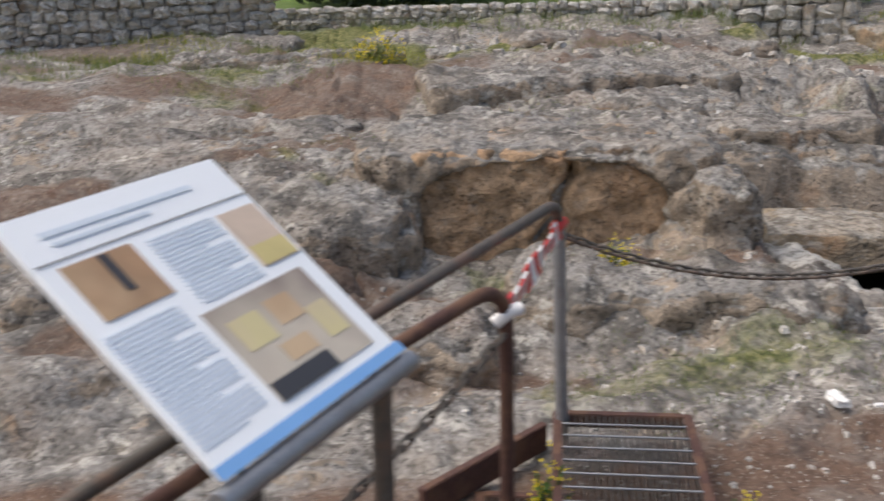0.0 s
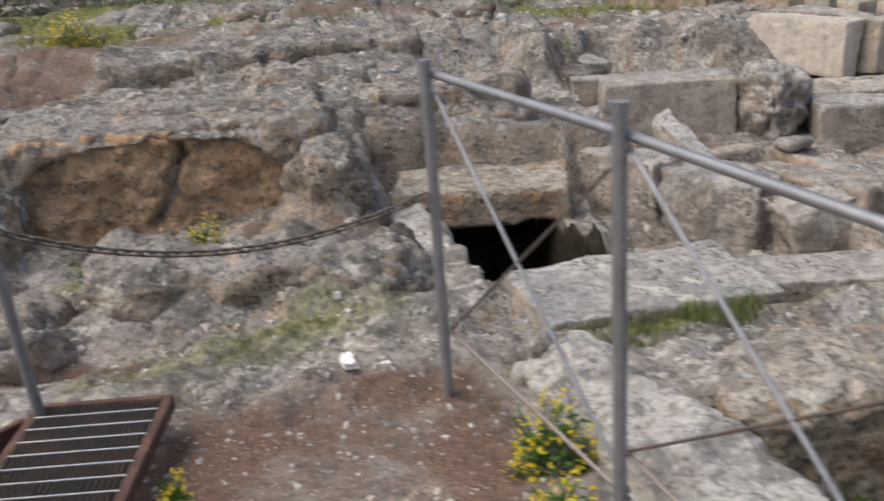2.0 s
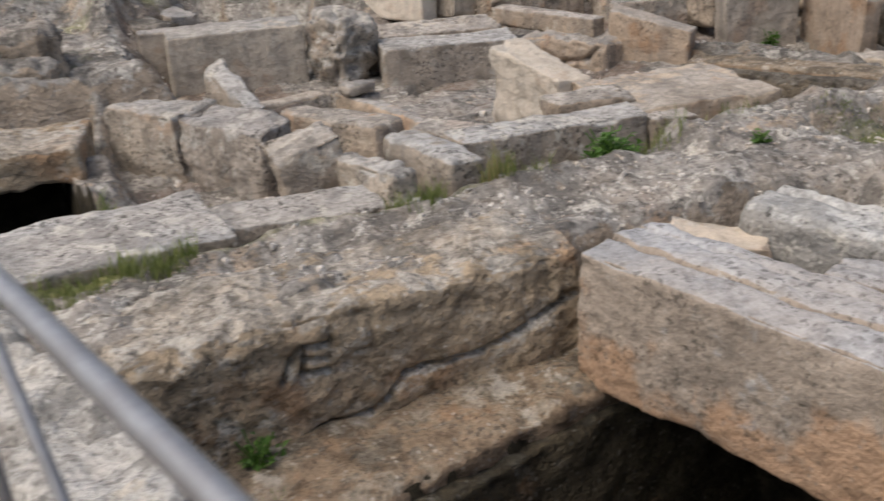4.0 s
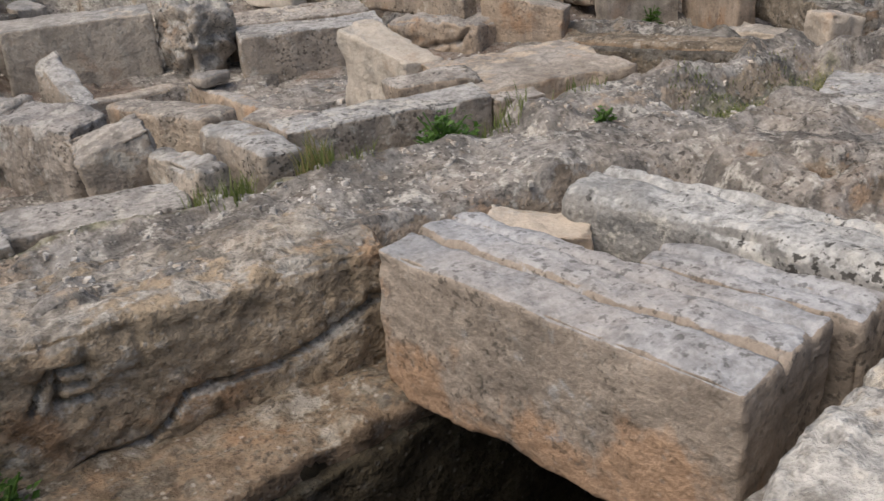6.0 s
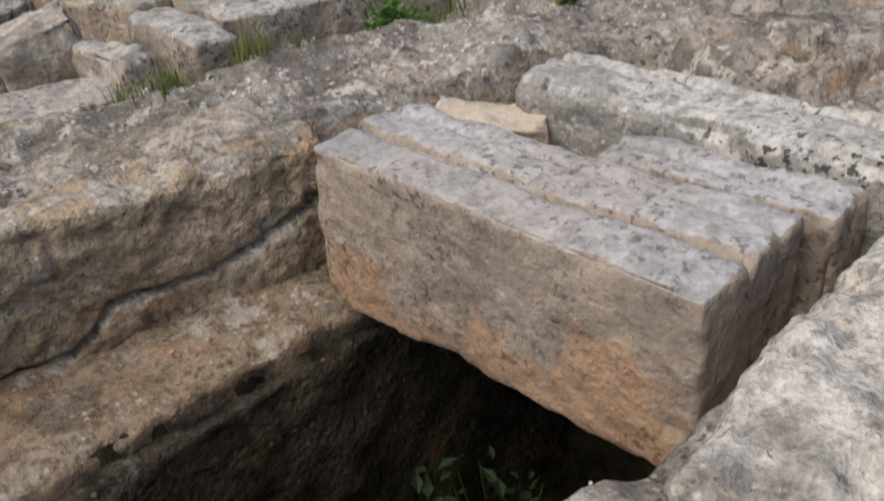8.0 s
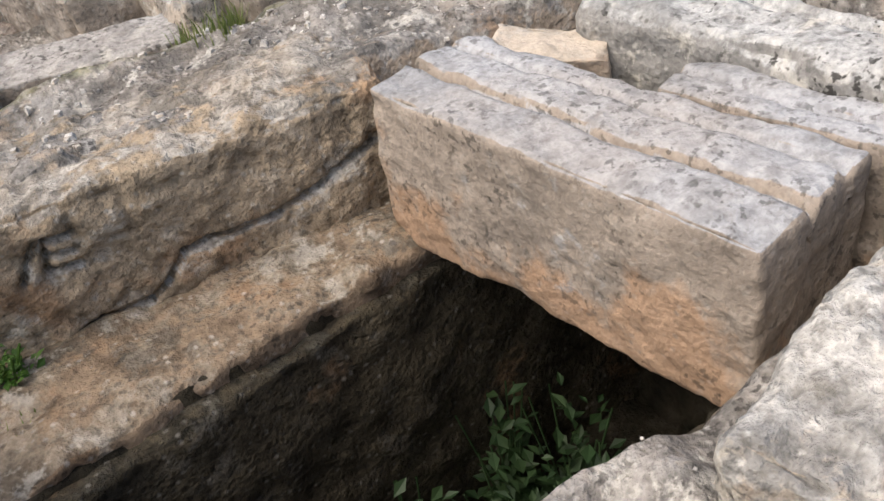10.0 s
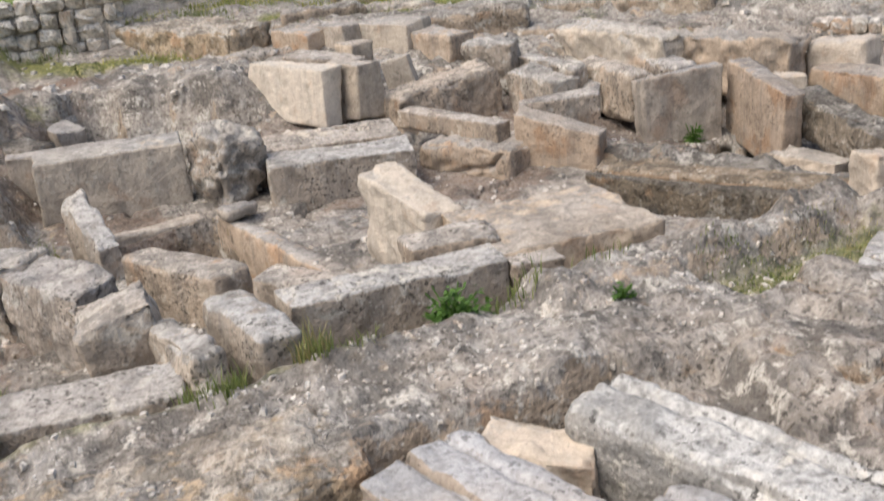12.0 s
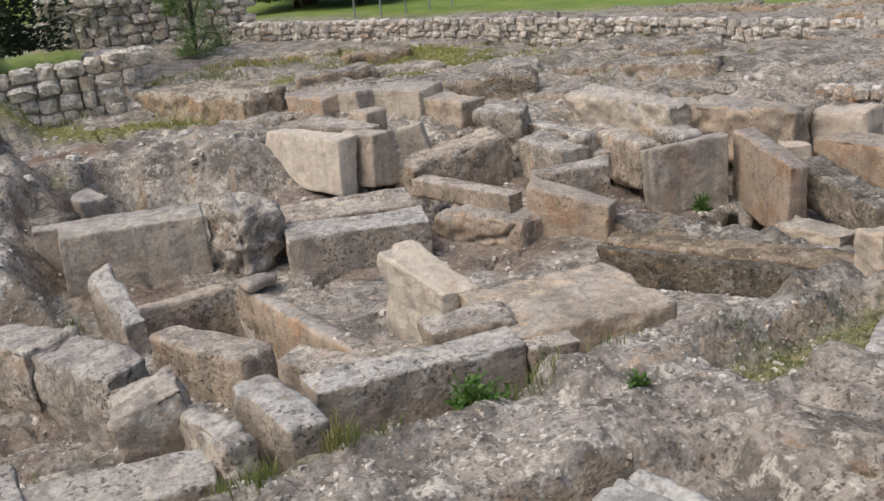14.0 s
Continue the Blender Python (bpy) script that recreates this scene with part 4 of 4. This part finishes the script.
# ---- information board ----
board = new("information_board")
u, v, w = Vector((0.502, 0.865, -0.003)).normalized(), Vector((-0.681, 0.397, 0.615)), Vector((0, 0, 0))
v = (v - u * v.dot(u)).normalized()
w = u.cross(v)
board.matrix_basis = Matrix.Translation((-0.555, 1.752, 1.064)) @ Matrix((u, v, w)).transposed().to_4x4()
tagged(board, "white printed information board with photos on a grey steel stand", "information board")
BI = board.matrix_basis.inverted()
box("panel", pose(0, 0, -0.008), (0.535, 0.57, 0.016), BOARDWHITE, board, bevel=0.003)


def printed(name, x, y, lx, ly, material, rise=0.0022, label="", parent=board):
    return box(name, pose(x, y, rise), (lx, ly, 0.0015), material, parent, label, 0)


printed("blue_band", 0, -0.279, 0.545, 0.026, BOARDBLUE, label="bright blue printed band")
printed("rule", 0.0, 0.176, 0.52, 0.002, INK)
printed("heading", -0.03, 0.232, 0.36, 0.012, BOARDPALE)
printed("heading", -0.09, 0.208, 0.22, 0.008, BOARDPALE)
printed("photo", -0.15, 0.098, 0.155, 0.125, PHOTO_A, label="photo of an ochre rock cleft")
printed("photo_detail", -0.14, 0.115, 0.02, 0.085, INK, 0.004)
printed("photo", 0.075, -0.135, 0.285, 0.215, PHOTO_B, label="photo of pale rocks")
printed("photo_detail", 0.02, -0.222, 0.17, 0.04, INK, 0.004)
for x, y, lx, ly, m in ((0.00, -0.10, 0.08, 0.07, PHOTO_C), (0.10, -0.09, 0.07, 0.06, PHOTO_A), (0.17, -0.15, 0.06, 0.08, PHOTO_C), (0.06, -0.17, 0.08, 0.04, PHOTO_A)):
    printed("photo_detail", x, y, lx, ly, m, 0.0034)
printed("photo_detail", 0.20, 0.03, 0.10, 0.05, PHOTO_YELLOW, 0.0034)
printed("photo", 0.20, 0.075, 0.11, 0.145, PHOTO_C, label="photo of a pale cave with a yellow patch")
for cx, top, wide, count in ((0.045, 0.15, 0.17, 16), (-0.175, 0.01, 0.165, 24)):
    for i in range(count):
        short = 0.65 if i % 6 == 5 else 1.0
        printed("text_line", cx - wide * (1 - short) / 2, top - i * 0.0105, wide * short, 0.0032, BOARDPALE)
tube("lower_tube", [(-0.29, -0.312, -0.022), (0.29, -0.312, -0.022)], 0.022, STEEL, board)
for sx in (-0.2, 0.2):
    a = board.matrix_basis @ Vector((sx, -0.30, -0.03))
    tube("leg", [BI @ a, BI @ Vector((a.x - 0.02, a.y, -0.15))], 0.022, DARKPIPE, board)

# ---- litter ----
litter = [(1.29, 3.15, 0.05, 5), (1.42, 3.1, 0.02, 9)]
for x, y, s, sd in litter:
    v0, f0 = box_shell(s * 1.9, s, s * 0.6, s / 5)
    rs = np.random.RandomState(sd)
    v0 = v0 * (1 + 0.25 * vnoise(v0[:, 0] * 40 + sd, v0[:, 1] * 40, v0[:, 2] * 40))[:, None] + rs.normal(0, s * 0.05, v0.shape)
    ob = mesh_object("crumpled_paper", v0.tolist(), f0, PAPER)
    ob.matrix_basis = pose(x, y, ground_at(x, y) + s * 0.6, 0, 0, 20 * sd)
    tagged(ob, "crumpled white paper litter on bare rock", "litter", "litter")


# ---- plants ----
def blades(spots, seed):
    """Grass blades: spots of (x, y, radius, count, height)."""
    rs = np.random.RandomState(seed)
    verts, faces = [], []
    for x, y, r, count, height in spots:
        a, d = rs.uniform(0, 6.283, count), r * np.sqrt(rs.uniform(0, 1, count))
        bx, by = x + d * np.cos(a), y + d * np.sin(a)
        bz = ground_height(bx, by)[0] - 0.01
        for px, py, pz in zip(bx, by, bz):
            h = height * rs.uniform(0.45, 1.25)
            t, lean, wd = rs.uniform(0, 6.283), rs.uniform(0.1, 0.7) * h, 0.0022 + 0.012 * height * rs.uniform(0.5, 1.3)
            cx, sx = math.cos(t), math.sin(t)
            n = len(verts)
            verts += [(px - sx * wd, py + cx * wd, pz), (px + sx * wd, py - cx * wd, pz),
                      (px + cx * lean * 0.35 + sx * wd * 0.7, py + sx * lean * 0.35 - cx * wd * 0.7, pz + h * 0.6),
                      (px + cx * lean * 0.35 - sx * wd * 0.7, py + sx * lean * 0.35 + cx * wd * 0.7, pz + h * 0.6), (px + cx * lean, py + sx * lean, pz + h)]
            faces += [(n, n + 1, n + 2, n + 3), (n + 3, n + 2, n + 4)]
    return verts, faces


def leaves(count, rs, rx, ry, rz, size, base=0.0, hollow=0.35):
    """Folded leaves filling a lumpy dome of the given half sizes."""
    verts, faces = [], []
    for _ in range(count):
        a, e = rs.uniform(0, 6.283), math.acos(rs.uniform(-0.15, 1))
        r = rs.uniform(hollow, 1) ** 0.6 * (0.75 + 0.35 * math.sin(3 * a + 2 * e) * math.cos(2 * a))
        c = Vector((rx * r * math.sin(e) * math.cos(a), ry * r * math.sin(e) * math.sin(a), base + rz * r * abs(math.cos(e))))
        d = Vector((math.cos(a) + rs.normal(0, 0.6), math.sin(a) + rs.normal(0, 0.6), rs.normal(0.25, 0.45))).normalized()
        s = d.cross(Vector((rs.normal(0, 0.4), rs.normal(0, 0.4), 1))).normalized()
        up = s.cross(d)
        k = size * rs.uniform(0.6, 1.25)
        n = len(verts)
        verts += [c - d * k, c + s * k * 0.55 + up * k * 0.18, c + d * k, c - s * k * 0.55 + up * k * 0.18]
        faces += [(n, n + 1, n + 2), (n, n + 2, n + 3)]
    return verts, faces


def plant(x, y, r, h, count, size, label, material, seed, flowers=0, z=None, category="plant", group="plants between the stones", name="leafy_plant"):
    rs = np.random.RandomState(seed)
    z = ground_at(x, y) if z is None else z
    p = thing(name, x, y, z, label, category, 0, group)
    tagged(mesh_object("leaves", *leaves(count, rs, r, r * 0.8, h, size), material, p), kind="stuff")
    for i in range(5):
        a = rs.uniform(0, 6.283)
        tube("stem", [(0, 0, -0.02), (0.3 * r * math.cos(a), 0.3 * r * math.sin(a), 0.45 * h), (0.6 * r * math.cos(a), 0.6 * r * math.sin(a), 0.85 * h)], 0.0035, material, p, sides=5)
    if flowers:
        tagged(mesh_object("petals", *leaves(flowers, rs, r * 1.05, r * 0.9, h * 1.15, size * 0.75, 0.02, 0.85), FLOWER, p, "small yellow flowers"), kind="stuff")
    return p


plant(4.72, 3.12, 0.17, 0.16, 420, 0.02, "bright green leafy plant growing against the kerb", LEAF, 1)
plant(8.22, 5.36, 0.10, 0.24, 220, 0.026, "bright green plant at the foot of a slab", LEAF, 2)
plant(4.93, 6.05, 0.10, 0.22, 200, 0.022, "green plant between a boulder and a block", LEAF, 3)
plant(2.80, 2.27, 0.10, 0.16, 160, 0.018, "low green plant on the pit ledge", LEAF, 4)
plant(3.05, 2.32, 0.05, 0.06, 60, 0.014, "tiny green plant in a crack", LEAF, 5)
plant(7.98, 5.50, 0.10, 0.17, 140, 0.022, "leafy green weed at the foot of an upright slab", LEAF, 31)
plant(5.30, 2.80, 0.06, 0.06, 90, 0.014, "small green tuft on the ridge", LEAF, 6)
plant(1.84, 2.42, 0.17, 0.22, 420, 0.018, "low bush with small yellow flowers beside the railing", LEAF, 7, 260, category="flowering plant", group="yellow-flowered plants", name="flowering_plant")
plant(1.78, 2.12, 0.13, 0.15, 260, 0.016, "low bush with small yellow flowers beside the railing", LEAF, 8, 150, category="flowering plant", group="yellow-flowered plants", name="flowering_plant")
plant(0.17, 2.56, 0.08, 0.20, 150, 0.014, "yellow-flowered weed growing through the steps", LEAF, 9, 110, category="flowering plant", group="yellow-flowered plants", name="flowering_plant")
plant(0.72, 2.45, 0.06, 0.12, 80, 0.013, "yellow-flowered weed beside the grating", LEAF, 10, 80, category="flowering plant", group="yellow-flowered plants", name="flowering_plant")
plant(0.72, 4.35, 0.12, 0.12, 150, 0.015, "yellow-green weed on the bare rock", GRASS, 11, 170, category="flowering plant", group="yellow-flowered plants", name="flowering_plant")
plant(-0.55, 8.4, 0.28, 0.26, 260, 0.025, "yellow-green weed on the bare rock", GRASS, 12, 300, category="flowering plant", group="yellow-flowered plants", name="flowering_plant")
for i, (x, y) in enumerate(((3.62, 1.72), (3.95, 1.72), (4.22, 1.78), (3.85, 1.45), (4.15, 1.5), (4.05, 1.92))):
    plant(x, y, 0.24, 0.75, 260, 0.034, "dark green weeds on the pit floor", DARKLEAF, 20 + i, group="weeds in the pit")

green = [(x, y, r, n, h) for x, y, r, n, h in (
    (0.75, 3.42, 0.45, 900, 0.03), (1.35, 3.5, 0.3, 400, 0.03), (2.35, 3.05, 0.2, 260, 0.07), (2.7, 3.08, 0.16, 420, 0.10), (2.3, 3.12, 0.22, 300, 0.05), (3.75, 3.10, 0.14, 200, 0.09), (2.6, 4.0, 0.12, 120, 0.10), (2.75, 2.06, 0.1, 60, 0.05), (3.78, 3.12, 0.08, 80, 0.09), (4.12, 3.05, 0.08, 90, 0.11),
    (4.3, 3.08, 0.1, 90, 0.07), (5.0, 3.12, 0.12, 90, 0.08), (5.95, 2.80, 0.22, 800, 0.03), (6.25, 2.78, 0.2, 600, 0.025), (6.6, 2.8, 0.25, 600, 0.025), (2.95, 3.75, 0.2, 260, 0.12), (5.45, 3.2, 0.15, 90, 0.07), (3.35, 6.0, 0.12, 90, 0.1),
    (-0.2, 5.9, 0.5, 350, 0.04), (0.9, 6.3, 0.5, 350, 0.04), (-1.8, 8.6, 1.2, 1800, 0.06), (-3.2, 8.5, 0.8, 1200, 0.08), (5.2, 10.2, 0.6, 700, 0.07), (7.4, 11.0, 0.8, 900, 0.06), (8.6, 9.4, 0.5, 500, 0.05),
    (9.4, 7.4, 0.4, 400, 0.05), (6.4, 12.3, 0.8, 900, 0.07), (3.5, 11.9, 1.2, 3000, 0.12), (1.0, 11.9, 2.2, 3500, 0.12), (10.0, 11.0, 0.8, 700, 0.06), (8.0, 12.0, 0.7, 900, 0.06), (9.0, 10.6, 0.5, 600, 0.06), (9.7, 9.2, 0.45, 500, 0.05), (10.4, 8.0, 0.4, 450, 0.05), (6.9, 10.6, 0.5, 600, 0.06), (5.6, 11.6, 0.6, 800, 0.07), (4.9, 12.2, 0.5, 700, 0.07), (0.2, 7.2, 0.4, 400, 0.04), (1.6, 8.6, 0.5, 500, 0.05), (-2.4, 9.4, 0.8, 1400, 0.07))]
tagged(mesh_object("grass", *blades(green, 3), GRASS), "short green grass and moss tufts between the rocks", "grass", "", "stuff")
mustard = [(-0.6, 8.6, 0.5, 500, 0.09), (0.3, 6.4, 0.3, 200, 0.05), (-2.6, 9.3, 0.7, 700, 0.08), (5.0, 11.9, 0.6, 500, 0.08), (6.6, 12.6, 0.7, 700, 0.08), (7.6, 11.4, 0.7, 700, 0.07), (8.6, 11.6, 0.6, 600, 0.07), (9.3, 10.0, 0.4, 300, 0.06), (10.6, 8.9, 0.4, 350, 0.06), (4.9, 10.1, 0.5, 400, 0.06)]
tagged(mesh_object("wild_mustard", *blades(mustard, 8), MUSTARD), "patches of yellow-green wild mustard on the rock", "wild flowers", "", "stuff")
dry = [(1.85, 2.85, 0.22, 90, 0.06), (4.1, 3.06, 0.08, 40, 0.14), (3.62, 2.30, 0.06, 40, 0.07), (3.35, 2.30, 0.05, 30, 0.05), (6.4, 2.75, 0.3, 160, 0.03), (6.7, 2.85, 0.25, 120, 0.03), (4.35, 5.85, 0.2, 60, 0.04), (1.7, 3.2, 0.25, 100, 0.03)]
tagged(mesh_object("dry_grass", *blades(dry, 4), DRYGRASS), "thin dry yellow grass along the stones", "grass", "", "stuff")


# ---- loose rubble ----
def rubble(areas, seed):
    rs = np.random.RandomState(seed)
    verts, faces = [], []
    cube = [(-1, -1, -1), (1, -1, -1), (1, 1, -1), (-1, 1, -1), (-1, -1, 1), (1, -1, 1), (1, 1, 1), (-1, 1, 1)]
    sides = [(3, 2, 1, 0), (4, 5, 6, 7), (0, 1, 5, 4), (1, 2, 6, 5), (2, 3, 7, 6), (3, 0, 4, 7)]
    for x0, y0, x1, y1, count, lo, hi in areas:
        bx, by = rs.uniform(x0, x1, count), rs.uniform(y0, y1, count)
        bz = ground_height(bx, by)[0]
        for px, py, pz in zip(bx, by, bz):
            s = lo + (hi - lo) * rs.uniform(0, 1) ** 3
            t = rs.uniform(0, 6.283)
            n = len(verts)
            for cx, cy, cz in cube:
                k = (1 - 0.35 * (cz > 0)) * rs.uniform(0.6, 1.1)
                ax, ay = cx * s * k, cy * s * k * 0.75
                verts.append((px + ax * math.cos(t) - ay * math.sin(t), py + ax * math.sin(t) + ay * math.cos(t), pz + cz * s * 0.5 * rs.uniform(0.6, 1.1)))
            faces += [tuple(n + i for i in f) for f in sides]
    return verts, faces


tagged(mesh_object("rubble", *rubble([(0.3, 2.1, 1.9, 3.3, 700, 0.003, 0.018), (2.4, 2.5, 6.5, 3.05, 900, 0.004, 0.022), (2.6, 2.18, 4.0, 2.36, 160, 0.004, 0.016), (-1.2, 3.2, 2.2, 6.5, 900, 0.006, 0.035),
                                      (2.9, 3.4, 8.5, 7.5, 1300, 0.006, 0.04), (0, 7, 10, 11, 900, 0.01, 0.07), (3.5, 0.3, 6.0, 1.0, 200, 0.004, 0.02)], 5), WALLSTONE),
       "loose pale limestone chips and pebbles on the rock", "rubble", "", "stuff")


# ---- trees ----
def tree(x, y, z, height, spread, trunk_r, label, material, seed, count, leaf, low, lean=0.0):
    rs = np.random.RandomState(seed)
    t = thing("tree", x, y, z, label, "tree", 0, "trees behind the walls")
    top = Vector((lean, 0, height * 0.55))
    v1, f1 = [], []
    trunk = tube("trunk", [(0, 0, -0.2), (lean * 0.3, 0.05, height * 0.2), (lean * 0.7, -0.03, height * 0.4), top], trunk_r, BARK, t, sides=10)
    for i in range(9):
        a, e = rs.uniform(0, 6.283), rs.uniform(0.2, 0.9)
        start = Vector((lean * 0.6, 0, height * rs.uniform(low, 0.5)))
        tip = start + Vector((spread * 0.8 * math.cos(a), spread * 0.8 * math.sin(a), height * 0.35 * e))
        tube("limb", [start, start.lerp(tip, 0.5) + Vector((0, 0, 0.08 * height)), tip], trunk_r * 0.32, BARK, t, sides=6)
        lv, lf = leaves(count // 9, rs, spread * 0.5, spread * 0.5, height * 0.3, leaf, 0, 0.05)
        n = len(v1)
        v1 += [Vector(p) + tip - Vector((0, 0, height * 0.1)) for p in lv]
        f1 += [tuple(n + k for k in f) for f in lf]
    lv, lf = leaves(count // 2, rs, spread, spread, height * 0.6, leaf, height * low, 0.3)
    n = len(v1)
    v1 += lv
    f1 += [tuple(n + k for k in f) for f in lf]
    mesh_object("crown", v1, f1, material, t)
    return t


tree(3.25, 13.6, 0.75, 4.2, 1.3, 0.19, "dark olive tree with a thick trunk behind a wall", OLIVE, 31, 16000, 0.055, 0.05, 0.3)
tree(6.25, 14.5, 0.50, 1.9, 0.48, 0.03, "young pale green pine growing from the rock", NEEDLE, 32, 5500, 0.02, 0.02)
tree(9.2, 18.6, 0.9, 2.0, 1.2, 0.08, "dense green bush by the far wall", OLIVE, 33, 12000, 0.05, 0.03)
tree(10.4, 18.2, 0.9, 2.0, 1.0, 0.08, "dense green bush by the far wall", OLIVE, 34, 12000, 0.05, 0.03)
tree(-0.6, 13.2, 0.8, 2.6, 1.3, 0.1, "dense dark green bush behind the terrace wall", OLIVE, 35, 7000, 0.08, 0.02)
tree(9.6, 19.0, 0.9, 4.5, 1.2, 0.2, "tree with a bare grey trunk at the field edge", OLIVE, 36, 5000, 0.09, 0.4)

# ---- far rails of the field ----
fence = thing("wire_fence", 12.2, 7.2, 0.1, "thin grey metal fence posts with wires", "fence")
for i in range(4):
    tube("post", [(-0.15 * i, -0.6 * i, -0.2), (-0.15 * i, -0.6 * i, 1.0)], 0.016, STEEL, fence, sides=8)
for zz in (0.4, 0.75):
    tube("wire", [(0, 0, zz), (-0.45, -1.8, zz)], 0.005, STEEL, fence, sides=5)
fence = thing("wire_fence", 9.0, 15.0, 0.6, "thin grey metal fence posts with wires", "fence")
for i in range(5):
    tube("post", [(0.55 * i, 0.2 * i, -0.2), (0.55 * i, 0.2 * i, 1.0)], 0.016, STEEL, fence, sides=8)
for zz in (0.5, 0.8):
    tube("wire", [(0, 0, zz), (2.2, 0.8, zz)], 0.005, STEEL, fence, sides=5)

# ---- dry stone walls, stone by stone ----
shapes = []
for k in range(10):
    v0, f0 = box_shell(1, 1, 1, 0.34)
    rs = np.random.RandomState(60 + k)
    p0 = v0 + (0, 0, 0.5)
    p0 = p0 / np.maximum(1.0, (np.abs(p0 * 2) ** 5).sum(1) ** 0.2)[:, None]
    p0 += rs.normal(0, 0.045, p0.shape)
    m0 = bpy.data.meshes.new("stone")
    m0.from_pydata(p0.tolist(), [], f0)
    m0.materials.append(WALLSTONE)
    shapes.append(m0)


def dry_wall(name, ax, ay, bx, by, za, zb, ha, hb, size, seed, label):
    rs = np.random.RandomState(seed)
    length, yaw = math.hypot(bx - ax, by - ay), math.degrees(math.atan2(by - ay, bx - ax))
    bm = bmesh.new()
    vs = [bm.verts.new(p) for p in ((0, 0, -0.4), (length, 0, zb - za - 0.4), (length, 0, zb - za + hb * 0.86), (0, 0, ha * 0.86), (0, 0.3, -0.4), (length, 0.3, zb - za - 0.4), (length, 0.3, zb - za + hb * 0.86), (0, 0.3, ha * 0.86))]
    for f in ((0, 1, 2, 3), (7, 6, 5, 4), (0, 4, 5, 1), (1, 5, 6, 2), (2, 6, 7, 3), (3, 7, 4, 0)):
        bm.faces.new([vs[i] for i in f])
    core = part(name, bm, WALLSTONE)
    core.matrix_basis = pose(ax, ay, za, 0, 0, yaw)
    tagged(core, label, "dry stone wall", "", "structure")
    x, courses = 0, max(2, round(max(ha, hb) / size))
    for c in range(courses):
        x = -size * rs.uniform(0, 0.8)
        while x < length:
            l = size * rs.uniform(0.8, 1.9)
            f = min(1, max(0, (x + l / 2) / length))
            h = (ha + (hb - ha) * f) / courses
            z = (zb - za) * f + h * (c + 0.5)
            ob = new("stone", shapes[rs.randint(10)])
            ob.parent = core
            ob.matrix_basis = pose(x + l / 2, rs.uniform(-0.03, 0.03) + 0.02, z + rs.uniform(-0.12, 0.12) * h, rs.uniform(-6, 6), rs.uniform(-7, 7), rs.uniform(-8, 8)) @ Matrix.Diagonal((l * 0.99, size * 1.3, h * rs.uniform(0.98, 1.25), 1))
            x += l
    return core


dry_wall("wall_terrace", -2.0, 11.4, 2.6, 11.25, 0.60, 0.42, 0.28, 0.46, 0.10, 1, "dry stone terrace wall of grey field stones with grass above")
dry_wall("wall_terrace_right", 2.6, 11.25, 4.80, 11.1, 0.36, 0.24, 0.50, 0.76, 0.17, 8, "dry stone terrace wall of large grey field stones")
dry_wall("wall_terrace_end", 4.80, 11.1, 4.60, 13.2, 0.24, 0.4, 0.76, 0.45, 0.15, 2, "short return of the dry stone terrace wall")
dry_wall("wall_left", -7.0, 8.5, -1.75, 10.7, 0.55, 0.62, 1.0, 0.8, 0.13, 3, "dry stone wall of reddish and pale field stones")
dry_wall("wall_back", 4.3, 16.3, 7.3, 15.7, 0.55, 0.55, 0.95, 0.8, 0.15, 4, "dry stone wall of reddish field stones under trees")
dry_wall("wall_far", 7.0, 15.2, 9.6, 12.0, 0.50, 0.40, 0.36, 0.34, 0.10, 5, "low dry stone wall of pale stones at the field edge")
dry_wall("wall_far_field", 9.6, 12.0, 12.6, 7.6, 0.40, 0.08, 0.34, 0.42, 0.10, 6, "low dry stone wall of grey stones at the field edge")
dry_wall("wall_corner", 10.1, 6.35, 10.6, 4.6, -0.1, -0.1, 0.38, 0.36, 0.11, 7, "low dry stone wall with a pale flat top")
